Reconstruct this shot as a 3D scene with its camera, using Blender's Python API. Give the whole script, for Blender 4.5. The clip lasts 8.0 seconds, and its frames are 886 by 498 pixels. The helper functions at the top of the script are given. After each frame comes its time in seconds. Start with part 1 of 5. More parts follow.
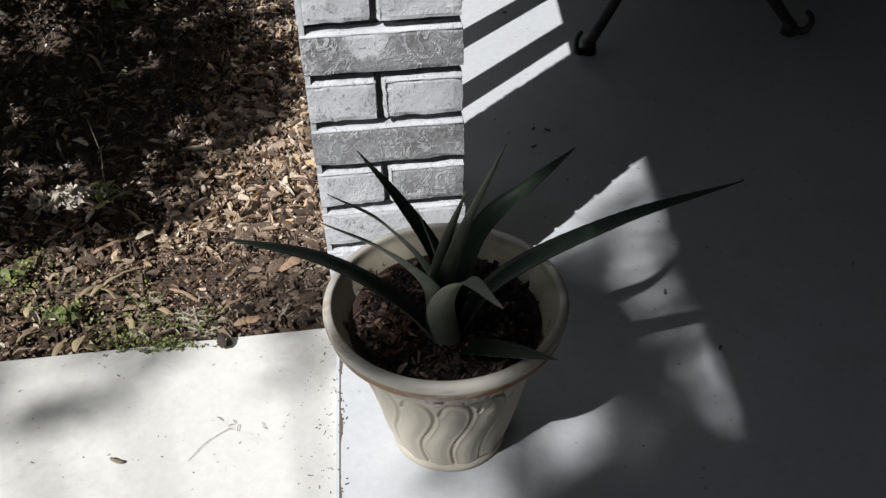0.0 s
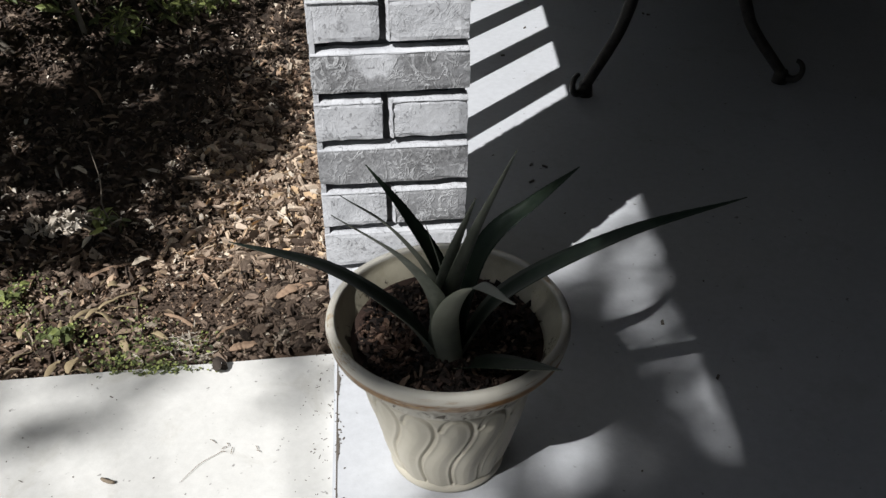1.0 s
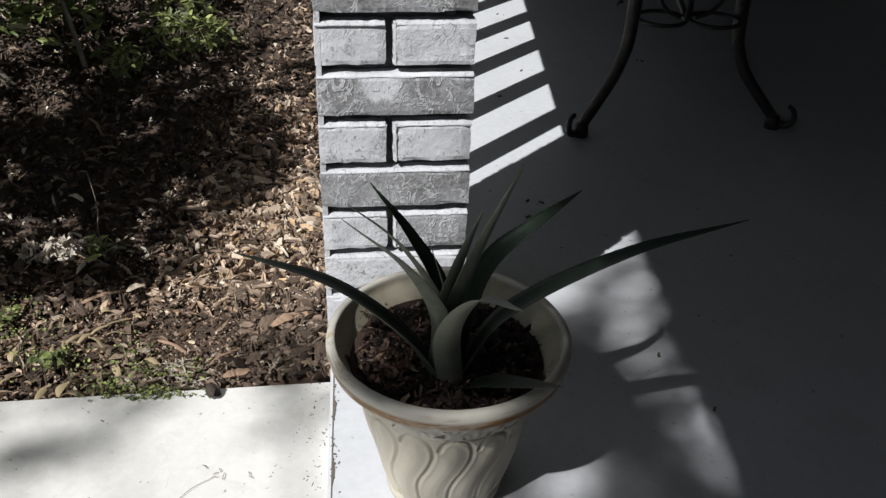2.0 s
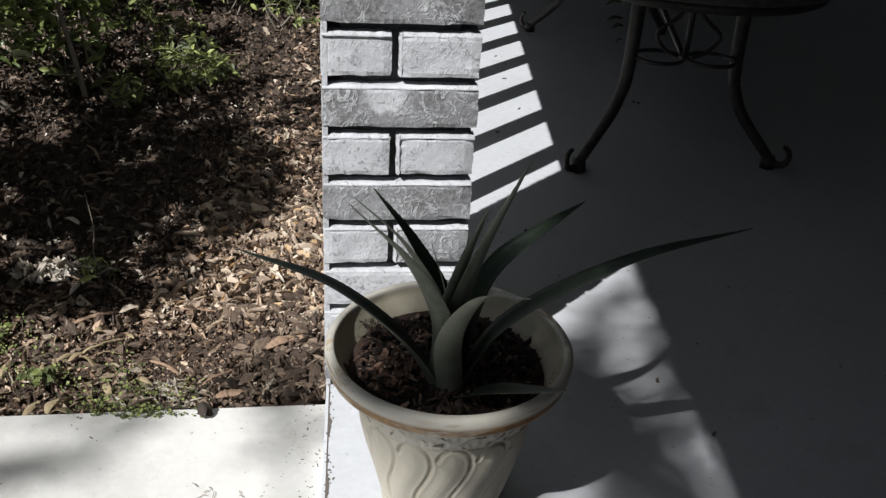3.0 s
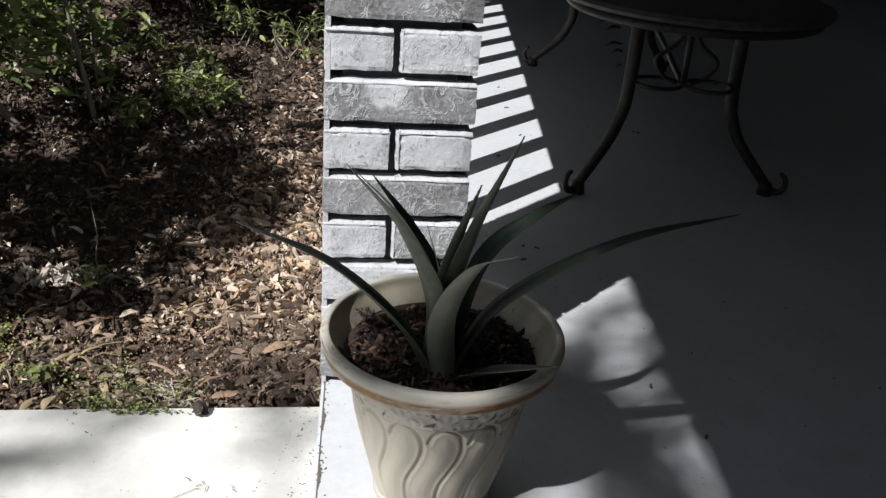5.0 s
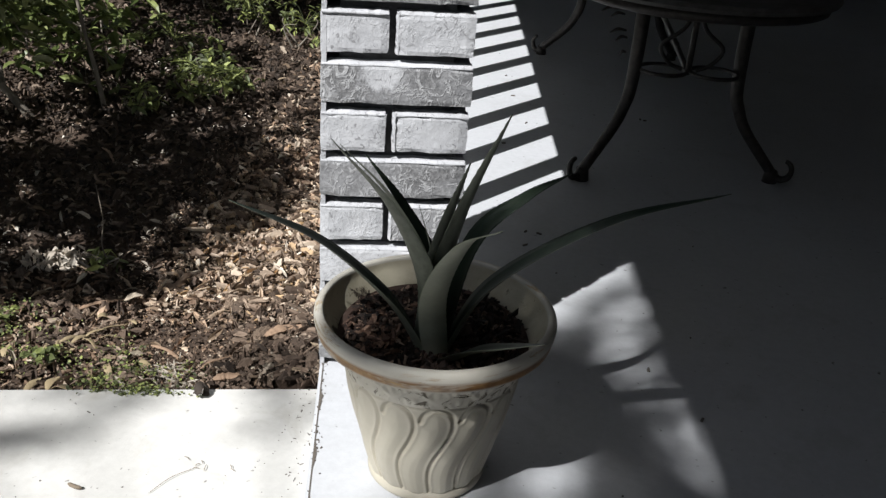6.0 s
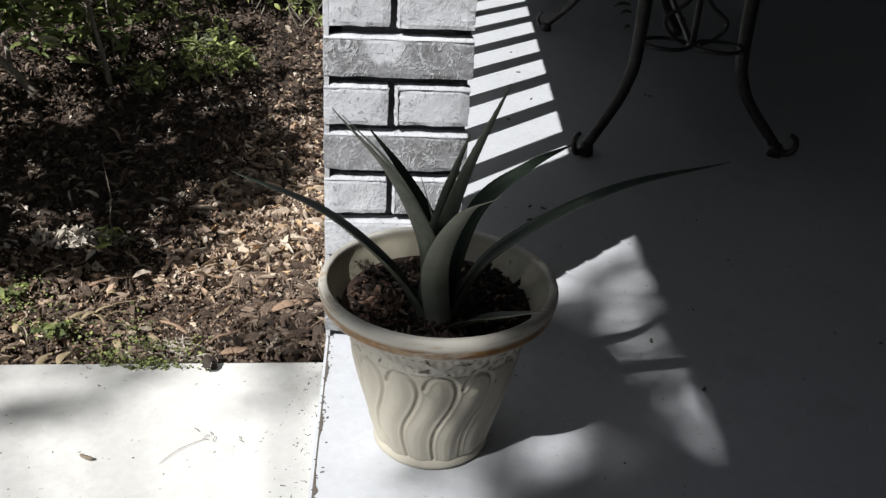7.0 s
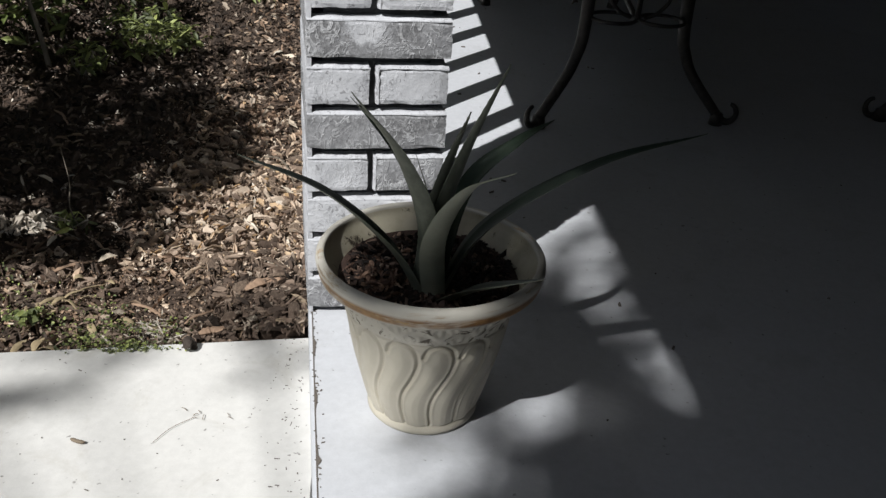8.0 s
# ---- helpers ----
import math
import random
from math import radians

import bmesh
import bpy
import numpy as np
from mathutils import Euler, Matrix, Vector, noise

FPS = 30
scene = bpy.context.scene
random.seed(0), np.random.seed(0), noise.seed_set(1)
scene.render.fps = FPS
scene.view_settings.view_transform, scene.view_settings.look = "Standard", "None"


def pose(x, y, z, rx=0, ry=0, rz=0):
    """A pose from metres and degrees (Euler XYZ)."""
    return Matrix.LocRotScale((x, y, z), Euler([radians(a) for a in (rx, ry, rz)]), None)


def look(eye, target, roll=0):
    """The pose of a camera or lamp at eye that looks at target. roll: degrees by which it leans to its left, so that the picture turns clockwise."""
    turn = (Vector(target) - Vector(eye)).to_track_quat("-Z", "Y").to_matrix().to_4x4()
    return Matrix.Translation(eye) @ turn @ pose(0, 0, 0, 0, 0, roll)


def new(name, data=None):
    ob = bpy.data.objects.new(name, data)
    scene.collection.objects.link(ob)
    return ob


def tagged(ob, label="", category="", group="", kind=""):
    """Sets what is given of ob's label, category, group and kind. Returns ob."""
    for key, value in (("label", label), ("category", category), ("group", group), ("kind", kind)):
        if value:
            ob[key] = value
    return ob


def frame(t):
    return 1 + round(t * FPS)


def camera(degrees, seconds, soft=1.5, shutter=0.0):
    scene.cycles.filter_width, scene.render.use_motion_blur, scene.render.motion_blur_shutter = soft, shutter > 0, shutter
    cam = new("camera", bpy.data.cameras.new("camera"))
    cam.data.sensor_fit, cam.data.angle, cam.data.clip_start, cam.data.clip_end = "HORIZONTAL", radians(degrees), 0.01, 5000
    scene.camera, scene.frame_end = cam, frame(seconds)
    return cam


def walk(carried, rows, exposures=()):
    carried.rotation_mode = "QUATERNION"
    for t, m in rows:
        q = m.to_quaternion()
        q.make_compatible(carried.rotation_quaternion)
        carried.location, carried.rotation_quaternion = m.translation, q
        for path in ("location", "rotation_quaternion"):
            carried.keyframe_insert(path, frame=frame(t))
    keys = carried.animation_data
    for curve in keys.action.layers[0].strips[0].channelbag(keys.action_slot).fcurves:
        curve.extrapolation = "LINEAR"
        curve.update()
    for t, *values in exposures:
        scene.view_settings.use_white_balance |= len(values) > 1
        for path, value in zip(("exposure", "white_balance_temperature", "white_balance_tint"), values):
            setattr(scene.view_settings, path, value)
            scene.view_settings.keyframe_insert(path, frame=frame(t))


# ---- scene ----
cam = camera(52.00, 8.0, 1.4)
PATH = [
    (0, (0.2711, -1.2006, 1.1361), (0.1924, 0.3528, -0.1212), -1.73),
    (0.5, (0.2581, -1.2218, 1.1171), (0.1951, 0.3704, -0.0916), -0.74),
    (1, (0.2462, -1.2439, 1.0951), (0.1975, 0.3868, -0.0618), 0.22),
    (1.5, (0.2368, -1.2607, 1.0831), (0.2010, 0.4009, -0.0294), 1.05),
    (3, (0.2130, -1.3032, 1.0010), (0.2045, 0.4539, 0.0457), 3.31),
    (3.5, (0.2167, -1.3228, 0.9805), (0.2095, 0.4545, 0.0634), 3.76),
    (4, (0.2191, -1.3377, 0.9642), (0.2107, 0.4552, 0.0780), 4.04),
    (5.5, (0.2424, -1.3733, 0.9257), (0.2076, 0.4341, 0.0699), 4.25),
    (6, (0.2619, -1.3778, 0.9232), (0.2081, 0.4201, 0.0488), 4.04),
    (6.5, (0.2770, -1.3839, 0.9147), (0.2079, 0.4066, 0.0263), 3.86),
    (7, (0.2722, -1.3973, 0.9174), (0.2030, 0.3810, 0.0048), 3.39),
    (7.5, (0.2341, -1.4111, 0.9273), (0.2106, 0.3519, -0.0168), 3.08),
    (8, (0.1732, -1.4459, 0.9368), (0.2730, 0.3087, -0.0179), 4.12),
]
walk(cam, [(t, look(eye, target, roll)) for t, eye, target, roll in PATH], ((0.0, 0.44, 6250, 10), (3.5, 0.52, 6250, 10), (5.5, 0.63, 6250, 10), (7.0, 0.60, 6250, 10), (8.0, 0.36, 6250, 10)))


# ---- world, sun, exposure ----
SUN_DIR = Vector((0.565, 0.72, -1.0)).normalized()      # the way the sunlight travels
elevation = math.asin(-SUN_DIR.z)
world = bpy.data.worlds.new("world")
scene.world = world
world.use_nodes = True
wn = world.node_tree.nodes
sky = wn.new("ShaderNodeTexSky")
sky.sky_type = "NISHITA"
sky.sun_disc = False
sky.sun_elevation = elevation
sky.sun_rotation = math.atan2(-SUN_DIR.x, -SUN_DIR.y)
wn["Background"].inputs[1].default_value = 0.033
world.node_tree.links.new(sky.outputs[0], wn["Background"].inputs[0])
sun = new("sun", bpy.data.lights.new("sun", "SUN"))
sun.data.energy = 5.0
sun.data.angle = radians(0.55)
sun.data.color = (1.0, 0.975, 0.94)
sun.matrix_world = look((0, 0, 0), SUN_DIR)


# ---- materials ----
class Mat:
    """A small builder for node materials."""

    def __init__(self, name, rough=0.6, metal=0.0, spec=0.4):
        self.m = bpy.data.materials.new(name)
        self.m.use_nodes = True
        self.t = self.m.node_tree
        self.b = self.t.nodes["Principled BSDF"]
        self.b.inputs["Roughness"].default_value = rough
        self.b.inputs["Metallic"].default_value = metal
        self.b.inputs["Specular IOR Level"].default_value = spec
        self.coords = self.node("ShaderNodeTexCoord").outputs["Object"]

    def node(self, kind, **values):
        n = self.t.nodes.new(kind)
        for k, v in values.items():
            n.inputs[k.replace("_", " ")].default_value = v
        return n

    def link(self, a, b):
        self.t.links.new(a, b)

    def world_coords(self):
        self.coords = self.node("ShaderNodeNewGeometry").outputs["Position"]
        return self

    def squeezed(self, x, y, z):
        n = self.node("ShaderNodeMapping")
        n.inputs["Scale"].default_value = (x, y, z)
        self.link(self.coords, n.inputs["Vector"])
        return n.outputs[0]

    def noise(self, scale, detail=4.0, rough=0.6, distort=0.0, vector=None):
        n = self.node("ShaderNodeTexNoise", Scale=scale, Detail=detail, Roughness=rough, Distortion=distort)
        self.link(vector or self.coords, n.inputs["Vector"])
        return n.outputs["Fac"]

    def ramp(self, fac, *stops):
        n = self.node("ShaderNodeValToRGB")
        e = n.color_ramp.elements
        while len(e) < len(stops):
            e.new(0.5)
        for el, (p, c) in zip(e, stops):
            el.position = p
            el.color = (*c, 1) if len(c) == 3 else c
        self.link(fac, n.inputs[0])
        return n.outputs[0]

    def steps(self, fac, lo, hi, a=0.0, b=1.0):
        n = self.node("ShaderNodeMapRange", From_Min=lo, From_Max=hi, To_Min=a, To_Max=b)
        self.link(fac, n.inputs["Value"])
        return n.outputs[0]

    def mix(self, fac, a, b, kind="MIX"):
        n = self.node("ShaderNodeMix")
        n.data_type, n.blend_type = "RGBA", kind
        for value, socket in ((fac, n.inputs[0]), (a, n.inputs[6]), (b, n.inputs[7])):
            if isinstance(value, bpy.types.NodeSocket):
                self.link(value, socket)
            elif isinstance(value, tuple):
                socket.default_value = (*value, 1)
            else:
                socket.default_value = value
        return n.outputs[2]

    def times(self, a, b):
        n = self.node("ShaderNodeMath")
        n.operation = "MULTIPLY"
        for value, socket in ((a, n.inputs[0]), (b, n.inputs[1])):
            if isinstance(value, bpy.types.NodeSocket):
                self.link(value, socket)
            else:
                socket.default_value = value
        return n.outputs[0]

    def island(self):
        return self.node("ShaderNodeNewGeometry").outputs["Random Per Island"]

    def each(self):
        return self.node("ShaderNodeObjectInfo").outputs["Random"]

    def done(self, colour, bumps=(), rough=None, translucent=0.0):
        if isinstance(colour, tuple):
            self.b.inputs["Base Color"].default_value = (*colour, 1)
        else:
            self.link(colour, self.b.inputs["Base Color"])
        last = None
        for height, strength, distance in bumps:
            n = self.node("ShaderNodeBump", Strength=strength, Distance=distance)
            self.link(height, n.inputs["Height"])
            if last:
                self.link(last, n.inputs["Normal"])
            last = n.outputs[0]
        if last:
            self.link(last, self.b.inputs["Normal"])
        if rough is not None:
            self.link(rough, self.b.inputs["Roughness"])
        if translucent:
            tr = self.node("ShaderNodeBsdfTranslucent")
            mx = self.node("ShaderNodeMixShader", Fac=translucent)
            self.link(self.b.inputs["Base Color"].links[0].from_socket, tr.inputs["Color"])
            self.link(self.b.outputs[0], mx.inputs[1])
            self.link(tr.outputs[0], mx.inputs[2])
            self.link(mx.outputs[0], self.t.nodes["Material Output"].inputs["Surface"])
        return self.m


def painted_concrete(name, base, dirt, speckle):
    k = Mat(name, 0.62).world_coords()
    blot = k.ramp(k.noise(2.2, 5, 0.65), (0.3, tuple(c * 0.86 for c in base)), (0.7, base))
    fine = k.mix(0.35, blot, k.ramp(k.noise(55, 4, 0.7), (0.3, tuple(c * 0.8 for c in base)), (0.7, tuple(min(1, c * 1.1) for c in base))))
    worn = k.mix(k.times(k.steps(k.noise(7, 6, 0.7, 0.6), 0.56, 0.72), 0.5), fine, dirt)
    dots = k.steps(k.noise(speckle, 2, 0.5), 0.70, 0.76)
    return k.done(k.mix(k.times(dots, 0.7), worn, (0.12, 0.11, 0.1)), [(k.noise(90, 5, 0.7), 0.25, 0.002), (k.noise(9, 3), 0.2, 0.004)])


M_PORCH = painted_concrete("grey painted concrete", (0.49, 0.50, 0.518), (0.35, 0.35, 0.345), 60)
M_WALK = painted_concrete("pale concrete", (0.59, 0.58, 0.55), (0.40, 0.38, 0.33), 75)
M_GRIME = Mat("dark grime").done((0.115, 0.10, 0.085))


def whitewash(name, worn):
    """White paint over wire-cut brick; worn bricks show grey between pale scrawls of paint, and one spot of fresh paint."""
    k = Mat(name, 0.75).world_coords()
    cut = k.noise(48, 4, 0.6, 1.1, k.squeezed(1.0, 1.0, 0.8))
    ridge = k.times(k.steps(cut, 0.44, 0.49), k.steps(cut, 0.56, 0.51))
    fine = k.noise(95, 4, 0.7, 1.2)
    grain = k.noise(260, 4, 0.75)
    patch = k.noise(9, 5, 0.6, 0.5)
    pits = k.times(k.steps(k.noise(135, 3, 0.55, 1.2, k.squeezed(1, 1, 0.7)), 0.60, 0.635), k.steps(k.noise(26, 3), 0.44, 0.52))
    paint = k.ramp(k.noise(16, 4, 0.6), (0.3, (0.37, 0.375, 0.39)), (0.7, (0.50, 0.505, 0.52)))
    if worn:
        near = k.node("ShaderNodeVectorMath")
        near.operation = "DISTANCE"
        k.link(k.squeezed(1.0, 1.0, 1.3), near.inputs[0])
        near.inputs[1].default_value = (0.103, 0.012, 0.540 * 1.3)
        blob = k.node("ShaderNodeMath")
        blob.operation = "ADD"
        k.link(near.outputs["Value"], blob.inputs[0])
        k.link(k.times(k.noise(34, 5, 0.7), 0.060), blob.inputs[1])
        fresh = k.times(k.steps(blob.outputs[0], 0.070, 0.058), k.steps(fine, 0.66, 0.52, 0.6, 1.0))
        brick = k.ramp(k.noise(150, 5, 0.8), (0.36, (0.08, 0.08, 0.082)), (0.64, (0.225, 0.225, 0.228)))
        veil = k.mix(k.steps(patch, 0.40, 0.66, 0.0, 0.38), brick, paint)
        scrawl = k.times(ridge, k.steps(k.noise(20, 3), 0.40, 0.58, 0.12, 0.88))
        scrawl = k.times(scrawl, k.steps(fresh, 0.3, 0.7, 1.0, 0.15))
        col = k.mix(fresh, k.mix(scrawl, veil, (0.47, 0.472, 0.48)), paint)
        col = k.mix(k.times(k.steps(fine, 0.60, 0.68), 0.5), col, (0.13, 0.13, 0.132))
        bumps = [(scrawl, 0.6, 0.003), (fine, 0.35, 0.002), (grain, 0.4, 0.001), (k.noise(26, 4), 0.5, 0.004), (fresh, 0.4, 0.0015)]
    else:
        line = k.noise(36, 3, 0.5, 1.4)
        scratch = k.times(k.times(k.steps(line, 0.470, 0.486), k.steps(line, 0.512, 0.498)), k.steps(k.noise(13, 3), 0.43, 0.52))
        col = k.mix(k.times(pits, 0.65), paint, (0.13, 0.13, 0.133))
        col = k.mix(k.times(scratch, 0.45), col, (0.17, 0.17, 0.173))
        col = k.mix(k.steps(patch, 0.50, 0.72, 0.0, 0.14), col, k.ramp(k.noise(170, 5, 0.8), (0.38, (0.22, 0.22, 0.222)), (0.62, (0.43, 0.432, 0.44))))
        bumps = [(pits, -1.0, 0.016), (scratch, -1.0, 0.010), (k.times(ridge, k.steps(patch, 0.46, 0.58)), 0.3, 0.003), (k.noise(26, 4), 0.6, 0.006), (grain, 0.35, 0.001)]
    return k.done(col, bumps)


M_BRICK_WHITE = whitewash("whitewashed brick", False)
M_BRICK_WORN = whitewash("worn whitewashed brick", True)
# White mortar coloured nearly black: the shade inside the joints is in its colour.
k = Mat("painted mortar", 0.85).world_coords()
M_MORTAR_SHADE = k.done(k.ramp(k.noise(45, 5, 0.7), (0.3, (0.075, 0.075, 0.077)), (0.65, (0.14, 0.14, 0.143))), [(k.noise(150, 4, 0.7), 0.6, 0.003)])

k = Mat("ivory pot", 0.5)
tone = k.ramp(k.noise(9, 4), (0.3, (0.41, 0.378, 0.30)), (0.7, (0.49, 0.455, 0.375)))
tone = k.mix(k.times(k.steps(k.noise(26, 5, 0.7), 0.58, 0.72), 0.35), tone, (0.36, 0.30, 0.2))
M_POT = k.done(tone, [(k.noise(140, 3), 0.12, 0.001)])
k = Mat("soil-splashed ivory", 0.6)
split = k.node("ShaderNodeSeparateXYZ")
k.link(k.coords, split.inputs[0])
low = k.steps(split.outputs[2], 0.275, 0.238, 0.0, 0.10)
splash = k.node("ShaderNodeMath")
splash.operation = "ADD"
k.link(k.noise(38, 5, 0.7, 0.6), splash.inputs[0])
k.link(low, splash.inputs[1])
tone = k.mix(k.steps(k.noise(14, 5, 0.65), 0.42, 0.62, 0.0, 0.6), (0.50, 0.46, 0.35), (0.33, 0.29, 0.20))
M_INNER = k.done(k.mix(k.steps(splash.outputs[0], 0.635, 0.70), tone, (0.05, 0.038, 0.028)), [(k.noise(120, 4), 0.25, 0.002)])
k = Mat("rubbed ivory rim", 0.55)
streak = k.noise(8, 6, 0.75, 0.4, k.squeezed(1, 1, 9))
tone = k.ramp(k.noise(12, 4), (0.3, (0.47, 0.445, 0.38)), (0.7, (0.57, 0.545, 0.48)))
split = k.node("ShaderNodeSeparateXYZ")
k.link(k.coords, split.inputs[0])
band = k.times(k.steps(split.outputs[2], 0.2585, 0.2625), k.steps(split.outputs[2], 0.2775, 0.2715))
tone = k.mix(k.times(k.steps(k.noise(5, 5, 0.7, 0.3, k.squeezed(1, 1, 4)), 0.38, 0.50), band), tone, k.ramp(k.noise(28, 5, 0.7), (0.35, (0.13, 0.062, 0.02)), (0.7, (0.36, 0.20, 0.07))))
tone = k.mix(k.steps(streak, 0.565, 0.65), tone, k.ramp(k.noise(20, 3), (0.35, (0.16, 0.10, 0.045)), (0.65, (0.44, 0.27, 0.09))))
M_RIM = k.done(tone, [(streak, 0.2, 0.002), (k.noise(160, 3), 0.15, 0.001)])
k = Mat("stained ornament band", 0.6)
tone = k.ramp(k.noise(10, 4), (0.3, (0.42, 0.39, 0.32)), (0.7, (0.52, 0.49, 0.42)))
M_BAND = k.done(k.mix(k.steps(k.noise(46, 4, 0.65, 1.8), 0.555, 0.62), tone, (0.11, 0.09, 0.065)), [(k.noise(60, 4, 0.65, 1.5), -0.6, 0.004)])

k = Mat("pineapple leaf", 0.48, spec=0.25)
length = k.noise(60, 3, 0.6, 0, k.squeezed(1, 1, 0.2))
tone = k.mix(k.each(), k.ramp(k.noise(10, 4), (0.3, (0.013, 0.026, 0.017)), (0.7, (0.030, 0.048, 0.032))),
             k.ramp(k.noise(10, 4), (0.3, (0.019, 0.033, 0.025)), (0.7, (0.040, 0.058, 0.046))))
M_LEAF = k.done(k.mix(0.35, tone, k.ramp(length, (0.3, (0.022, 0.035, 0.02)), (0.7, (0.062, 0.076, 0.050)))), [(length, 0.15, 0.001)], translucent=0.12)
k = Mat("silvery leaf", 0.5, spec=0.4)
tone = k.ramp(k.noise(16, 4), (0.3, (0.24, 0.255, 0.20)), (0.7, (0.36, 0.37, 0.30)))
M_LEAF_PALE = k.done(tone, [(k.noise(120, 3), 0.12, 0.001)], translucent=0.1)
M_LEAF_EDGE = Mat("pale leaf margin", 0.5, spec=0.3).done((0.24, 0.26, 0.19))
k = Mat("silvery leaf underside", 0.55, spec=0.35)
length = k.noise(90, 3, 0.6, 0, k.squeezed(1, 1, 0.15))
tone = k.ramp(k.noise(12, 4), (0.3, (0.115, 0.128, 0.098)), (0.7, (0.20, 0.215, 0.17)))
M_LEAF_UNDER = k.done(k.mix(0.3, tone, k.ramp(length, (0.35, (0.07, 0.08, 0.06)), (0.65, (0.25, 0.265, 0.22)))), [(length, 0.12, 0.001)], translucent=0.1)


def by_island(name, rough, *stops, bump=0.0, translucent=0.0, grain=60):
    k = Mat(name, rough)
    col = k.ramp(k.island(), *stops)
    col = k.mix(0.5, col, k.ramp(k.noise(grain, 4, 0.7), (0.3, (0.35, 0.33, 0.3)), (0.7, (1, 1, 1))), "MULTIPLY")
    return k.done(col, [(k.noise(grain * 2, 3), bump, 0.002)] if bump else (), translucent=translucent)


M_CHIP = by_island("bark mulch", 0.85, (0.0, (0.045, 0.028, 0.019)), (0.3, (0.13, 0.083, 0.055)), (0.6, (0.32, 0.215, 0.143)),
                   (0.84, (0.48, 0.35, 0.245)), (0.95, (0.62, 0.49, 0.36)), (1.0, (0.68, 0.60, 0.49)), bump=0.6)
# Shade under the shrubs is put into this mulch's darker colour.
M_CHIP_SHADED = by_island("shade-darkened mulch", 0.85, (0.0, (0.020, 0.014, 0.010)), (0.5, (0.066, 0.046, 0.033)), (0.85, (0.14, 0.10, 0.073)), (0.96, (0.26, 0.20, 0.15)), (1.0, (0.45, 0.38, 0.30)), bump=0.7)
M_CHIP_GREY = by_island("weathered bark mulch", 0.88, (0.0, (0.030, 0.021, 0.015)), (0.4, (0.11, 0.076, 0.055)), (0.75, (0.22, 0.16, 0.118)), (0.94, (0.35, 0.275, 0.21)), (1.0, (0.55, 0.48, 0.38)), bump=0.7)
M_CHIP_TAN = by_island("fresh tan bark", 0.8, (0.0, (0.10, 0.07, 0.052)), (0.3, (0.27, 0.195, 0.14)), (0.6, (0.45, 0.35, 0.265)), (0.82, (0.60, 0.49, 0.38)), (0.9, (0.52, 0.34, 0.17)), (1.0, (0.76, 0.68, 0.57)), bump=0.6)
M_LITTER = by_island("dry leaves", 0.7, (0.0, (0.11, 0.075, 0.048)), (0.4, (0.22, 0.155, 0.10)), (0.75, (0.36, 0.28, 0.19)), (1.0, (0.60, 0.55, 0.46)), bump=0.2, translucent=0.15)
# For bleached pieces, and for leaves coloured pale as sun glints.
M_PALE = by_island("bleached wood and pale glints", 0.85, (0.0, (0.36, 0.31, 0.25)), (1.0, (0.68, 0.62, 0.53)), bump=0.4)
M_WEED = by_island("weed leaves", 0.55, (0.0, (0.055, 0.065, 0.03)), (0.5, (0.15, 0.18, 0.065)), (1.0, (0.42, 0.47, 0.15)), translucent=0.3)
M_SHRUB = by_island("shrub leaves", 0.38, (0.0, (0.055, 0.078, 0.024)), (0.5, (0.13, 0.17, 0.05)), (0.93, (0.27, 0.31, 0.11)), (1.0, (0.42, 0.44, 0.27)), translucent=0.3)
# Shade in the pot is put into the dark tone, sunlight into the reddish one.
M_POTCHIP = by_island("potting bark darkened for shade", 0.85, (0.0, (0.010, 0.0075, 0.006)), (0.55, (0.026, 0.017, 0.013)), (0.86, (0.075, 0.044, 0.033)), (1.0, (0.34, 0.24, 0.18)), bump=0.5)
M_POTCHIP_RED = by_island("reddish bark chips toned as sunlit", 0.8, (0.0, (0.05, 0.03, 0.022)), (0.4, (0.17, 0.10, 0.07)), (0.75, (0.34, 0.22, 0.155)), (1.0, (0.62, 0.50, 0.39)), bump=0.5)
k = Mat("brown earth", 0.95).world_coords()
M_EARTH = k.done(k.ramp(k.noise(14, 6, 0.7), (0.3, (0.028, 0.019, 0.013)), (0.7, (0.095, 0.063, 0.043))), [(k.noise(70, 5, 0.7), 0.8, 0.01)])
k = Mat("grey bark", 0.85)
M_BARK = k.done(k.ramp(k.noise(30, 5, 0.7, 0.5, k.squeezed(1, 1, 0.25)), (0.3, (0.10, 0.085, 0.065)), (0.7, (0.26, 0.23, 0.19))), [(k.noise(60, 4), 0.6, 0.004)])
k = Mat("dark painted iron", 0.45, 0.3)
M_IRON = k.done(k.ramp(k.noise(50, 4, 0.7), (0.3, (0.030, 0.027, 0.026)), (0.7, (0.075, 0.066, 0.060))), [(k.noise(140, 4), 0.3, 0.001)])
k = Mat("mottled stone tabletop", 0.5)
M_TOP = k.done(k.ramp(k.noise(35, 6, 0.7), (0.3, (0.045, 0.042, 0.04)), (0.7, (0.11, 0.105, 0.10))), [(k.noise(80, 4), 0.2, 0.001)])
k = Mat("white painted wood", 0.5)
M_WOOD = k.done(k.ramp(k.noise(20, 4, 0.6, 0, k.squeezed(1, 1, 0.2)), (0.3, (0.60, 0.60, 0.58)), (0.7, (0.75, 0.75, 0.73))), [(k.noise(90, 4), 0.15, 0.001)])
k = Mat("porch ceiling paint", 0.7)
M_CEIL = k.done(k.ramp(k.noise(3, 4), (0.3, (0.20, 0.195, 0.19)), (0.7, (0.26, 0.255, 0.25))))
k = Mat("house wall paint", 0.8)
